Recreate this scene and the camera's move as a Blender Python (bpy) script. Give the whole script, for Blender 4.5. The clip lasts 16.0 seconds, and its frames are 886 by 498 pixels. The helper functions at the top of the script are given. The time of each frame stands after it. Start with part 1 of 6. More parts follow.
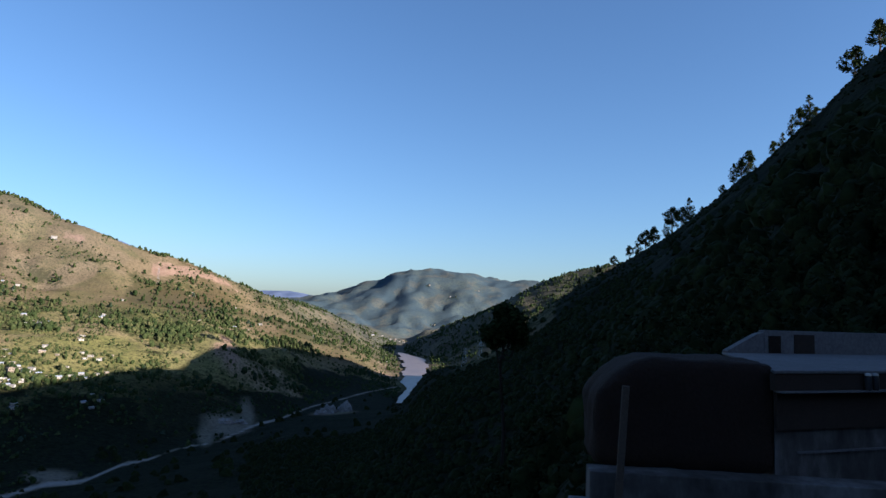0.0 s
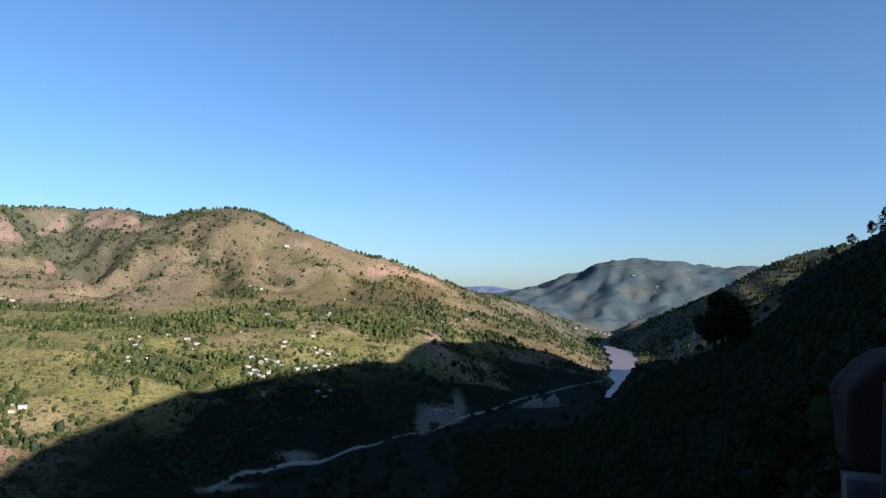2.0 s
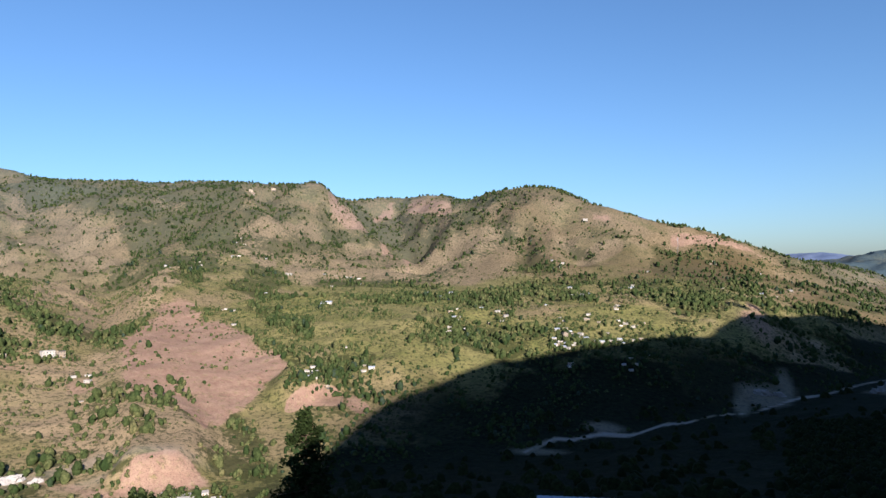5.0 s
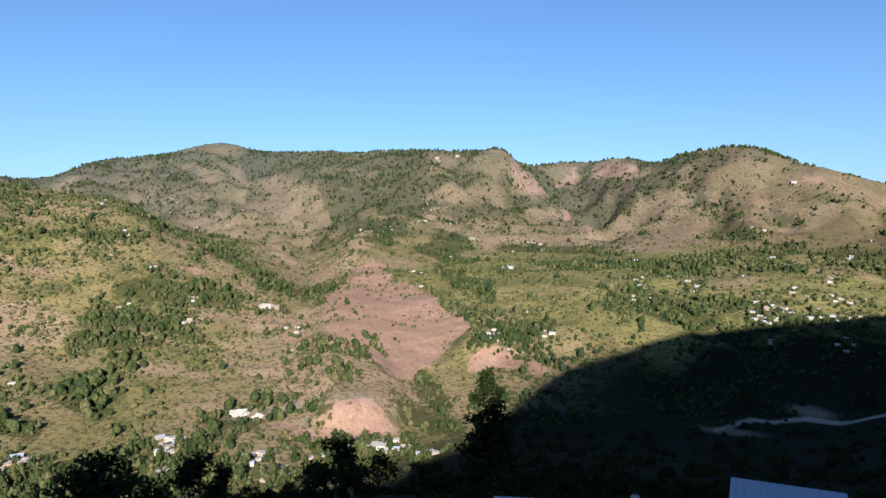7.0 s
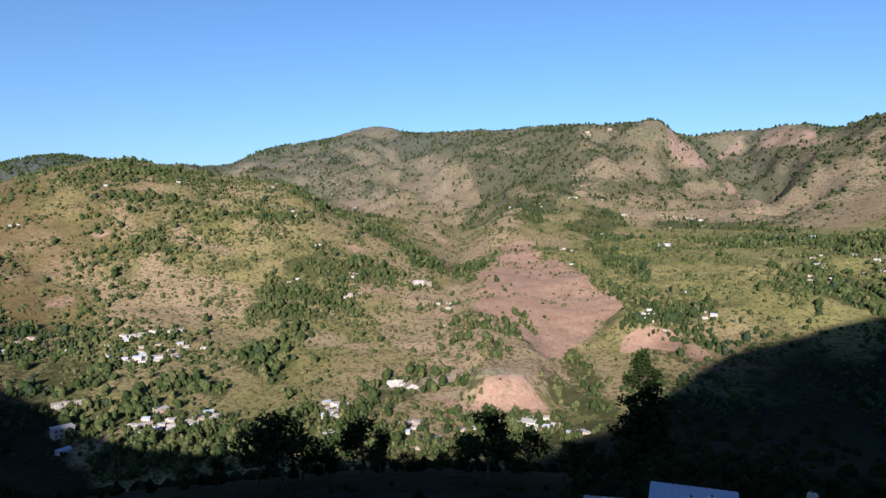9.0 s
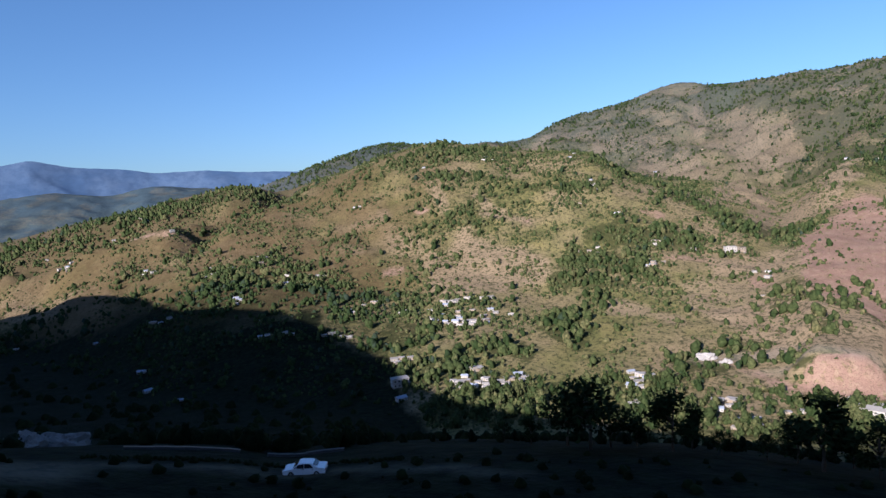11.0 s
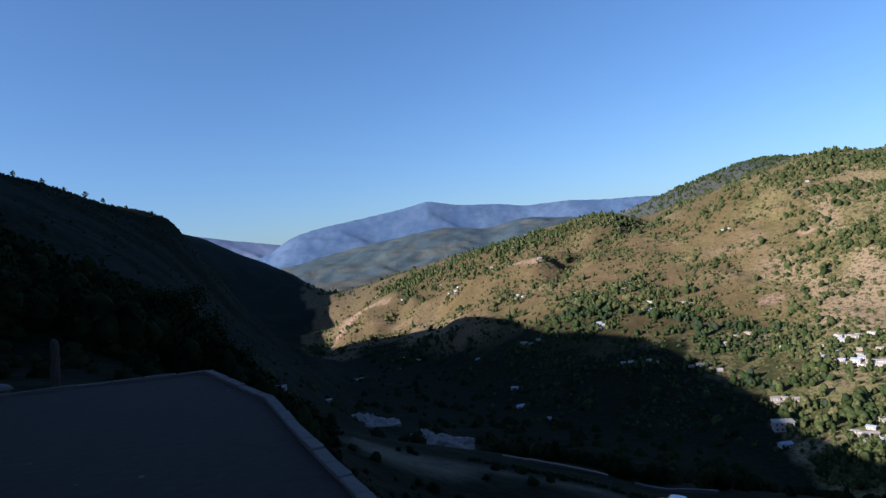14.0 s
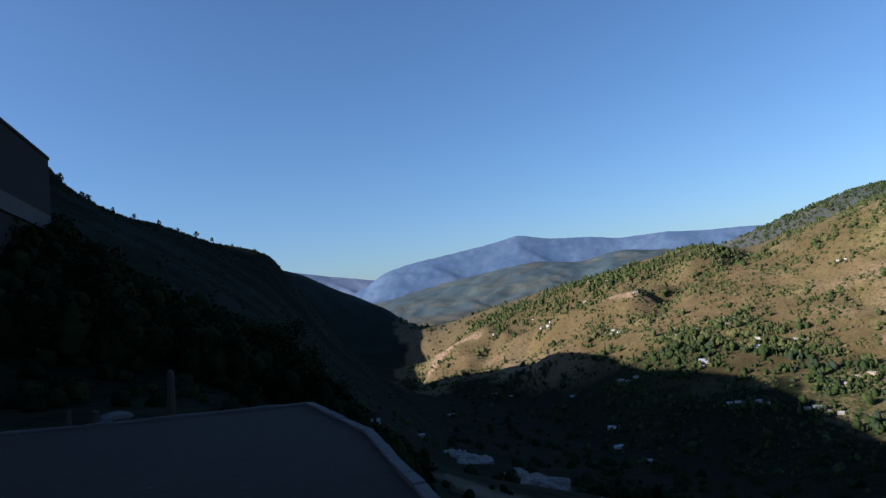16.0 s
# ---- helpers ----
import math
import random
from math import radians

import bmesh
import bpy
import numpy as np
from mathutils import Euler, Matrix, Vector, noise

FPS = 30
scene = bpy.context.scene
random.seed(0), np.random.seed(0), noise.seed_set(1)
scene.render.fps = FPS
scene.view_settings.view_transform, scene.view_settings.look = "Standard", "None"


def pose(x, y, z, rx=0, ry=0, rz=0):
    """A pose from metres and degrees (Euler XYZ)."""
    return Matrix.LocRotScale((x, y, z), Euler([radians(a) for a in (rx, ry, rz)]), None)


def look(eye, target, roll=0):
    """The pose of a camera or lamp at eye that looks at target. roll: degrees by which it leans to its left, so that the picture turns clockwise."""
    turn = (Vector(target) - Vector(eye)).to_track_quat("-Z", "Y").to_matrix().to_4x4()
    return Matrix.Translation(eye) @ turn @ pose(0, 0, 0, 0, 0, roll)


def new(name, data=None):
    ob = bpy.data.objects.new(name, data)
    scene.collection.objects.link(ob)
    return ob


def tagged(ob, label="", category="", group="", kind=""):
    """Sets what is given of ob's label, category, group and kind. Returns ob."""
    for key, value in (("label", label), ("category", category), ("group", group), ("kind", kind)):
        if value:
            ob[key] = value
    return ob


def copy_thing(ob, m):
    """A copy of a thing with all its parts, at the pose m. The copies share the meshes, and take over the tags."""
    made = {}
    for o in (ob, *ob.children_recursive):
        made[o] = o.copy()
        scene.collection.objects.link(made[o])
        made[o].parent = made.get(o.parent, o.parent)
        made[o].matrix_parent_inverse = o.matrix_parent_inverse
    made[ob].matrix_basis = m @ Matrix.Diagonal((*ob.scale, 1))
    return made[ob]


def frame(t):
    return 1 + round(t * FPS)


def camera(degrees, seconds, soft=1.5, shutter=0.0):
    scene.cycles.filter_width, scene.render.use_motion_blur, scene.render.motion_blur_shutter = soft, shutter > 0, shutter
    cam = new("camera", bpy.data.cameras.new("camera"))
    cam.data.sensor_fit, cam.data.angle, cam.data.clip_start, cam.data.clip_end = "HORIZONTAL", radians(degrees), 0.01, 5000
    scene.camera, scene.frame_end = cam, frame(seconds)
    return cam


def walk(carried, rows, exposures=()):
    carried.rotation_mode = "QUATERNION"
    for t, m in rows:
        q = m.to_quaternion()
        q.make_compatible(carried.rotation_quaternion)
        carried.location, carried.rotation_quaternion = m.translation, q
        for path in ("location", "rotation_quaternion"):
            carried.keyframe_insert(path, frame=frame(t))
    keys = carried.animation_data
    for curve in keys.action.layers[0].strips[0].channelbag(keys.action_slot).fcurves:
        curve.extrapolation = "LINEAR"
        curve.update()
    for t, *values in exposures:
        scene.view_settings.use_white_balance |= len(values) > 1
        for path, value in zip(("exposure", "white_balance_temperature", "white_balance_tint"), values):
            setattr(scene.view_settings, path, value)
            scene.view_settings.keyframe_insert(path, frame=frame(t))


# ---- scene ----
cam = camera(69.0, 16.0)
ARM = 0.5
# Seconds, turn to the left, tilt upwards, lean: the phone is held at arm's length by someone who turns on the spot.
TURNS = [
    (0.0, -0.19, 5.37, -2.01),
    (0.5, 4.53, 5.24, -1.91),
    (1.0, 8.43, 5.01, -1.01),
    (1.5, 13.06, 4.87, -0.72),
    (2.0, 17.53, 4.42, -0.45),
    (2.5, 21.46, 4.12, 0.37),
    (3.0, 24.87, 3.65, 0.07),
    (3.5, 29.27, 2.79, 0.69),
    (4.0, 34.28, 2.91, 0.71),
    (4.5, 38.49, 3.32, 0.57),
    (5.0, 43.75, 2.15, 0.90),
    (5.2, 45.31, 1.89, 0.65),
    (7.5, 63.04, -1.03, -0.16),
    (7.8, 64.88, -1.29, -0.36),
    (8.0, 66.38, -1.89, 0.10),
    (8.2, 67.40, -1.92, 0.52),
    (10.3, 88.95, -4.99, 1.69),
    (10.4, 90.40, -5.02, 1.92),
    (10.5, 91.45, -5.02, 2.03),
    (11.0, 98.93, -4.23, 4.23),
    (11.5, 105.42, -2.76, 4.99),
    (12.0, 112.19, -2.66, 5.75),
    (12.5, 115.57, -2.01, 6.00),
    (13.0, 119.97, -0.81, 6.01),
    (13.5, 125.59, 0.06, 5.79),
    (14.0, 130.34, 0.93, 5.99),
    (14.5, 134.45, 1.67, 6.32),
    (15.0, 138.43, 3.32, 6.59),
    (15.5, 139.65, 4.51, 6.38),
    (16.0, 138.45, 4.85, 6.17),
]
walk(cam, [(t, pose(-math.sin(radians(turn)) * ARM, math.cos(radians(turn)) * ARM, 1.6, 90 + tilt, lean, turn)) for t, turn, tilt, lean in TURNS], exposures=[(0.0, 1.73, 5700, 10), (3.5, 1.64, 5700, 10), (7.8, 1.60, 5700, 10), (10.5, 1.48, 5350, 14), (12.5, 1.41, 5300, 15), (14.5, 1.58, 5500, 13), (16.0, 1.49, 5600, 11)])

# ---- light ----
SUN_TURN, SUN_UP = 245.0, 22.0
world = bpy.data.worlds.new("sky")
scene.world = world
world.use_nodes = True
sky = world.node_tree.nodes.new("ShaderNodeTexSky")
sky.sky_type, sky.sun_disc = "NISHITA", False
sky.sun_elevation, sky.sun_rotation = radians(SUN_UP), radians(360 - SUN_TURN)
sky.altitude, sky.air_density, sky.dust_density, sky.ozone_density = 900, 1.15, 2.0, 4.7
world.node_tree.links.new(sky.outputs[0], world.node_tree.nodes["Background"].inputs[0])
world.node_tree.nodes["Background"].inputs[1].default_value = 0.050
sun = new("sun", bpy.data.lights.new("sun", "SUN"))
sun.data.energy, sun.data.angle, sun.data.color = 5.0, radians(0.5), (1.0, 0.79, 0.60)
sun.matrix_world = look((0, 0, 0), (math.sin(radians(SUN_TURN)) * math.cos(radians(SUN_UP)), -math.cos(radians(SUN_TURN)) * math.cos(radians(SUN_UP)), -math.sin(radians(SUN_UP))))


# ---- materials ----
def material(name, rough=0.9):
    m = bpy.data.materials.new(name)
    m.use_nodes = True
    b = m.node_tree.nodes["Principled BSDF"]
    b.inputs["Roughness"].default_value = rough
    b.inputs["Specular IOR Level"].default_value = 0.2
    return m, m.node_tree, b


def node(tree, kind, **sockets):
    n = tree.nodes.new(kind)
    for k, v in sockets.items():
        n.inputs[k.replace("_", " ")].default_value = v
    return n


def noise_tex(tree, scale, detail=5, rough=0.6, space="Object"):
    at = tree.nodes.new("ShaderNodeTexCoord")
    n = node(tree, "ShaderNodeTexNoise", Scale=scale, Detail=detail, Roughness=rough)
    tree.links.new(at.outputs[space], n.inputs["Vector"])
    return n.outputs["Fac"]


def ramp(tree, fac, stops):
    r = tree.nodes.new("ShaderNodeValToRGB")
    e = r.color_ramp.elements
    while len(e) < len(stops):
        e.new(0.5)
    for el, (p, c) in zip(e, stops):
        el.position, el.color = p, (*c, 1)
    tree.links.new(fac, r.inputs[0])
    return r.outputs[0]


def mix(tree, fac, a, b, blend="MIX"):
    m = tree.nodes.new("ShaderNodeMix")
    m.data_type, m.blend_type = "RGBA", blend
    for s, v in ((m.inputs[0], fac), (m.inputs[6], a), (m.inputs[7], b)):
        if isinstance(v, bpy.types.NodeSocket):
            tree.links.new(v, s)
        else:
            s.default_value = v if isinstance(v, (int, float)) else (*v, 1)
    return m.outputs[2]


def maths(tree, op, a, b=0.0):
    m = tree.nodes.new("ShaderNodeMath")
    m.operation, m.use_clamp = op, op in ("MULTIPLY", "ADD", "SUBTRACT")
    for s, v in ((m.inputs[0], a), (m.inputs[1], b)):
        if isinstance(v, bpy.types.NodeSocket):
            tree.links.new(v, s)
        else:
            s.default_value = v
    return m.outputs[0]


def bump(tree, b, height, strength, distance):
    n = node(tree, "ShaderNodeBump", Strength=strength, Distance=distance)
    tree.links.new(height, n.inputs["Height"])
    tree.links.new(n.outputs[0], b.inputs["Normal"])


def attribute(tree, name):
    n = tree.nodes.new("ShaderNodeAttribute")
    n.attribute_name = name
    return n.outputs["Fac"]


def plain(name, dark, light, scale, rough=0.8, relief_m=0.01, strength=0.4, metal=0.0, vary=0.0):
    """A surface between two colours, stained at one scale and grained at a finer one."""
    m, t, b = material(name, rough)
    big, fine = noise_tex(t, scale), noise_tex(t, scale * 9, 3)
    col = mix(t, big, dark, light)
    col = mix(t, 0.35, col, ramp(t, fine, [(0.3, [c * 0.75 for c in dark]), (0.7, [min(1, c * 1.15) for c in light])]))
    if vary:
        own = t.nodes.new("ShaderNodeObjectInfo").outputs["Random"]
        col = mix(t, maths(t, "MULTIPLY", own, vary), col, [c * 0.35 for c in dark])
    t.links.new(col, b.inputs["Base Color"])
    b.inputs["Metallic"].default_value = metal
    bump(t, b, fine, strength, relief_m)
    return m


def land_material():
    m, t, b = material("hillside", 0.95)
    b.inputs["Specular IOR Level"].default_value = 0.05
    wide, mid, fine, grain = noise_tex(t, 0.012, 6, 0.6), noise_tex(t, 0.07, 6, 0.65), noise_tex(t, 0.35, 4, 0.7), noise_tex(t, 1.7, 3, 0.7)

    def ragged(name, strength=1.6):
        """A cover whose rim is broken up by tufts and stones."""
        v = maths(t, "ADD", attribute(t, name), maths(t, "MULTIPLY", maths(t, "ADD", maths(t, "MULTIPLY", fine, 0.5), maths(t, "MULTIPLY", mid, 0.5)), 1.0))
        return ramp(t, maths(t, "SUBTRACT", v, 0.42), [(0.28, (0, 0, 0)), (0.28 + 0.5 / strength, (1, 1, 1))])

    grass = mix(t, ramp(t, mid, [(0.35, (0, 0, 0)), (0.65, (1, 1, 1))]), (0.084, 0.093, 0.034), (0.164, 0.146, 0.063))
    grass = mix(t, ramp(t, wide, [(0.42, (0, 0, 0)), (0.62, (1, 1, 1))]), grass, (0.184, 0.149, 0.090))
    dry = mix(t, mid, (0.166, 0.132, 0.086), (0.246, 0.196, 0.130))
    col = mix(t, ragged("dry"), grass, dry)
    meadow = mix(t, ramp(t, mid, [(0.35, (0, 0, 0)), (0.65, (1, 1, 1))]), (0.096, 0.108, 0.036), (0.154, 0.150, 0.058))
    col = mix(t, maths(t, "MULTIPLY", ragged("field"), 0.8), col, meadow)
    earth = mix(t, ramp(t, mid, [(0.3, (0, 0, 0)), (0.7, (1, 1, 1))]), (0.172, 0.110, 0.086), (0.240, 0.168, 0.134))
    earth = mix(t, ramp(t, fine, [(0.5, (0, 0, 0)), (0.7, (1, 1, 1))]), earth, (0.258, 0.194, 0.142))
    forest = mix(t, mid, (0.014, 0.020, 0.007), (0.032, 0.040, 0.014))
    tufts = noise_tex(t, 0.16, 3, 0.75)
    canopy = ramp(t, maths(t, "ADD", maths(t, "MULTIPLY", attribute(t, "wood"), 0.42), maths(t, "MULTIPLY", tufts, 0.75)), [(0.50, (0, 0, 0)), (0.58, (1, 1, 1))])
    col = mix(t, maths(t, "MULTIPLY", canopy, 0.85), col, mix(t, grain, forest, (0.046, 0.054, 0.020)))
    scrub = ramp(t, fine, [(0.42, (1, 1, 1)), (0.48, (0, 0, 0))])
    col = mix(t, maths(t, "MULTIPLY", scrub, 0.8), col, (0.030, 0.036, 0.017))
    heath_shade = mix(t, grain, (0.053, 0.041, 0.019), (0.092, 0.067, 0.037))
    col = mix(t, maths(t, "MULTIPLY", attribute(t, "heath_shade"), ramp(t, maths(t, "ADD", maths(t, "MULTIPLY", tufts, 0.6), maths(t, "MULTIPLY", fine, 0.4)), [(0.40, (0.97, 0.97, 0.97)), (0.62, (0.60, 0.60, 0.60))])), col, heath_shade)
    bare = maths(t, "MULTIPLY", ragged("scar", 2.5), ramp(t, noise_tex(t, 0.22, 4, 0.7), [(0.34, (0.25, 0.25, 0.25)), (0.46, (1, 1, 1))]))
    col = mix(t, bare, col, earth)
    col = mix(t, ramp(t, grain, [(0.38, (0.5, 0.5, 0.5)), (0.50, (0, 0, 0))]), col, (0.042, 0.036, 0.018))
    # Near-black ground: the shade of the slopes is painted into the base colour.
    col = mix(t, attribute(t, "painted_shade"), col, mix(t, ramp(t, fine, [(0.40, (0, 0, 0)), (0.62, (1, 1, 1))]), (0.004, 0.006, 0.003), (0.012, 0.016, 0.007)))
    # Bluish ground for far slopes: distance haze painted into the base colour.
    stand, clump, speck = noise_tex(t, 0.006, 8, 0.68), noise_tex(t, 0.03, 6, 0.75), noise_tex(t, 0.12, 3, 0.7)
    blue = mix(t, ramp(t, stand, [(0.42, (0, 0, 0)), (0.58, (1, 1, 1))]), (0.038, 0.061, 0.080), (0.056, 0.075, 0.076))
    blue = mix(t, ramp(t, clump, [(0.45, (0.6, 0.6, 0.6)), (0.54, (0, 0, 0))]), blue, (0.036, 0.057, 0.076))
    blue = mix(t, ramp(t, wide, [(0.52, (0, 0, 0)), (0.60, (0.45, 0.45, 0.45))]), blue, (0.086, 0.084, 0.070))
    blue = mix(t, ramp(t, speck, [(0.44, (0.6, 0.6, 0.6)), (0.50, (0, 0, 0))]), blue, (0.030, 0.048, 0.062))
    col = mix(t, attribute(t, "haze_tint"), col, blue)
    track = mix(t, fine, (0.17, 0.16, 0.15), (0.31, 0.29, 0.27))
    col = mix(t, attribute(t, "track"), col, track)
    t.links.new(col, b.inputs["Base Color"])
    bump(t, b, maths(t, "ADD", mid, maths(t, "MULTIPLY", fine, 0.25)), 0.7, 2.0)
    return m


def leaf_material(name, dark, light, olive=None):
    m, t, b = material(name, 0.85)
    b.inputs["Specular IOR Level"].default_value = 0.03
    geo = t.nodes.new("ShaderNodeNewGeometry")
    own = maths(t, "ADD", maths(t, "MULTIPLY", attribute(t, "tint"), 0.72), maths(t, "MULTIPLY", geo.outputs["Random Per Island"], 0.28))
    # The bluish lowest stop paints distance haze into the far trees.
    col = ramp(t, own, [(0.0, (0.030, 0.044, 0.037)), (0.1, dark), (0.55, light), (0.95, olive)]) if olive else mix(t, own, dark, light)
    col = mix(t, ramp(t, noise_tex(t, 0.8, 4, 0.7), [(0.42, (0.7, 0.7, 0.7)), (0.60, (0, 0, 0))]), col, [c * 0.6 for c in dark])
    t.links.new(col, b.inputs["Base Color"])
    return m


LAND = land_material()
LEAVES = leaf_material("hill_foliage", (0.019, 0.034, 0.012), (0.062, 0.077, 0.031), (0.120, 0.112, 0.056))
# Darker copy of the foliage: the slope's shade is put into its colour.
SHADE_LEAVES = leaf_material("shaded_slope_foliage", (0.008, 0.013, 0.005), (0.022, 0.030, 0.010))
NEEDLES = leaf_material("dark_foliage", (0.018, 0.030, 0.010), (0.040, 0.058, 0.018))

# ---- the shape of the land ----
EYE = 1.6
BACK = [(177, 378, 107), (187, 332, 102), (196, 306, 98), (203, 296, 78), (209, 292, 68), (220, 296, 84), (234, 300, 110), (245, 305, 128), (253, 309, 140), (258, 314, 165), (263, 316, 186), (270, 323, 206), (278, 335, 214), (287, 360, 226), (297, 390, 219), (306, 420, 209), (314, 460, 202)]


def rise(rows):
    """Rows of azimuth, distance and angle of elevation, as azimuth, distance and height."""
    return [(a, d, EYE + d * math.tan(math.radians(e))) for a, d, e in rows]


# The land in plan: lines that run round the viewpoint, as azimuth (counter-clockwise), distance and height.
VERGE = [(-40, 20, -1.2), (-14, 20, -2.2), (0, 20, -8), (45, 20, -10.5), (115, 20, -10.5), (135, 20, -7.5), (147, 20, -3), (158, 20, -0.6), (200, 20, 1), (260, 20, 4), (300, 20, 1)]
BANK = [(-40, 42, 7), (-30, 42, 3.5), (-20, 42, -1.5), (-10, 42, -8), (0, 42, -15), (45, 42, -19.5), (90, 42, -20.5), (118, 42, -19.5), (132, 42, -16), (145, 42, -8.5), (152, 42, -3), (160, 42, 1.5), (170, 42, 6.5), (180, 42, 9), (220, 42, 15), (260, 42, 18), (300, 42, 13)]
LANE = [(-40, 63, 16), (-30, 63, 10), (-20, 63, 0), (-10, 63, -11), (0, 63, -20), (45, 63, -25), (90, 64, -24.8), (105, 64, -23.9), (113, 65, -23.8), (120, 65, -21.9), (128, 65, -19.5), (136, 64, -16.5), (145, 63, -11), (152, 63, -3.5), (160, 63, 3), (170, 63, 11), (180, 63, 16), (220, 63, 28), (260, 63, 32), (300, 63, 24)]
FLANK = [(-40, 170, 60), (-35, 170, 52), (-30, 170, 41), (-20, 170, 11), (-10, 170, -28), (0, 170, -57), (45, 170, -63), (58, 170, -64), (66, 170, -69), (90, 170, -69), (102, 170, -68), (110, 170, -62), (115, 170, -61), (125, 170, -58), (135, 170, -52), (145, 170, -36), (155, 170, -10), (165, 170, 12), (175, 170, 30), (190, 170, 42), (203, 170, 40), (216, 170, 46), (240, 170, 76), (280, 170, 80), (305, 170, 68)]
SWELL = rise([(-40, 330, 19.0), (-35, 380, 16.5), (-30.2, 460, 13.0), (-25.8, 500, 9.8), (-21.5, 500, 6.6), (-17.9, 490, 4.0), (-13.2, 470, 1.2), (-8.4, 440, -2.3), (-3.6, 430, -5.1), (0.8, 420, -7.4), (4, 420, -10.6)]) \
    + [(10, 420, -90), (14, 380, -89), (22, 320, -88), (36, 265, -86), (56, 258, -86), (66, 222, -92), (90, 220, -92), (102, 222, -91), (110, 250, -86), (115, 255, -85), (125, 300, -87), (132, 360, -88), (138, 400, -85)] \
    + rise([(144, 400, -7.5), (147.3, 420, -4.6), (150.9, 400, -0.6), (153.5, 385, 2.2), (160.9, 340, 6.2), (168.2, 300, 9.3)]) + [(177, 265, 58), (190, 235, 60), (203, 230, 54), (216, 230, 60), (240, 235, 96), (260, 240, 128), (287, 260, 168), (305, 290, 165)]
SHOULDER = rise([(-40, 485, 18.8), (-35, 565, 19.0), (-30.2, 700, 15.0), (-25.8, 770, 11.5), (-21.5, 770, 8.1), (-17.9, 750, 5.5), (-13.2, 720, 3.0), (-8.4, 680, -0.3), (-3.6, 670, -4.4), (0.8, 680, -5.7), (3.7, 740, -7.9)]) \
    + [(7, 790, -100), (14, 582, -100), (22, 470, -100), (29, 413, -100), (36, 375, -100), (50, 350, -100), (60, 335, -100), (67, 282, -100), (80, 272, -100), (90, 272, -100), (101, 280, -100), (108, 338, -100), (115, 360, -100), (125, 430, -100), (132, 560, -99), (136, 640, -98), (138, 680, -97), (141, 720, -95)] \
    + rise([(144, 740, -6.6), (147.3, 680, -3.0), (150.9, 620, 2.4), (153.5, 590, 5.5), (157, 550, 6.8), (160.9, 505, 8.3), (164.7, 480, 9.7), (167.5, 450, 11.2), (169.5, 435, 13.2), (172, 415, 14.4)]) + BACK
BENCH = rise([(-40, 800, 10), (-20, 920, 1), (-10, 880, -3.5), (-4, 860, -6), (0, 880, -6.5), (4, 980, -5.9), (9, 1050, -3.6), (14, 850, -4.0), (22, 750, -3.2), (29, 680, -3.8), (36, 640, -4.5), (45, 620, -4.5), (55, 600, -5.2), (62, 560, -6.5), (68, 520, -7.0), (74, 480, -9.5), (82, 470, -9.8), (96, 480, -9.3), (105, 480, -10.2), (115, 520, -8.2), (125, 620, -6.5), (132, 740, -6.0), (136, 800, -6.0), (139, 820, -6.3), (141.7, 860, -6.9), (144, 880, -6.0), (147.3, 900, -4.8), (150.9, 900, -3.5), (154, 880, -2.5), (157, 840, -1.8), (161, 780, 0), (168, 660, 5), (170, 640, 7), (200, 600, 8), (260, 600, 8), (310, 640, 9)])
# Unseen heights at azimuths 153 to 164 are raised to shade the left hill.
SPUR = rise([(-40, 1050, 5), (-15, 1150, 0), (-5, 1100, -3.0), (0, 1180, -4.6), (4, 1230, -4.75), (9, 1330, -2.4), (14, 1150, -1.2), (22, 1000, -0.2), (29, 980, 0.0), (36, 950, 0.2), (45, 950, -0.8), (52, 950, -0.8), (58, 900, -1.0), (64, 800, -1.8), (68, 760, -2.4), (71, 720, -4.0), (74, 680, -3.3), (77.9, 720, -1.3), (82.6, 780, 0.8), (86.6, 840, 3.1), (92, 880, 3.9)]) \
    + rise([(95.8, 900, 4.5), (99, 920, 5.0), (103, 930, 4.4), (107.9, 960, 3.0), (112, 980, 2.3), (117, 1000, 1.9), (121.9, 1020, 1.3), (126, 1030, 0.7), (133.6, 1060, -0.7), (137, 1100, -1.5), (139.2, 1130, -1.9), (141, 1160, -1.6), (143.6, 1200, 0.15), (147.3, 1250, 2.0), (150.9, 1250, 3.9), (153.5, 1200, 4.8), (157, 1170, 6.3), (160, 1130, 5.4), (164, 1080, 3.2), (170, 850, 3), (200, 1000, 4), (310, 900, 4)])
HOLLOW = rise([(-40, 1200, 5), (-15, 1300, 1.5), (-5, 1280, -1.5), (0, 1340, -4.1), (4, 1500, -3.95), (9, 1550, -2.1), (14, 1300, -0.2), (22, 1120, 1.6), (29, 1130, 2.5), (36, 1150, 3.8), (45, 1200, 2.2), (50, 1250, 1.8), (58, 1200, 3.2), (64, 1150, 2.2)]) \
    + rise([(69, 1100, 1.0), (75, 1150, 0.3), (82, 1250, 0.8), (88, 1300, 2.0), (95, 1250, 3.0), (100, 1250, 3.2), (107, 1250, 2.0), (115, 1250, 0.5), (125, 1270, -1.5), (134, 1300, -3.0), (145, 1420, -2.0), (152, 1400, 2.0), (200, 1200, 3), (310, 1200, 3)])
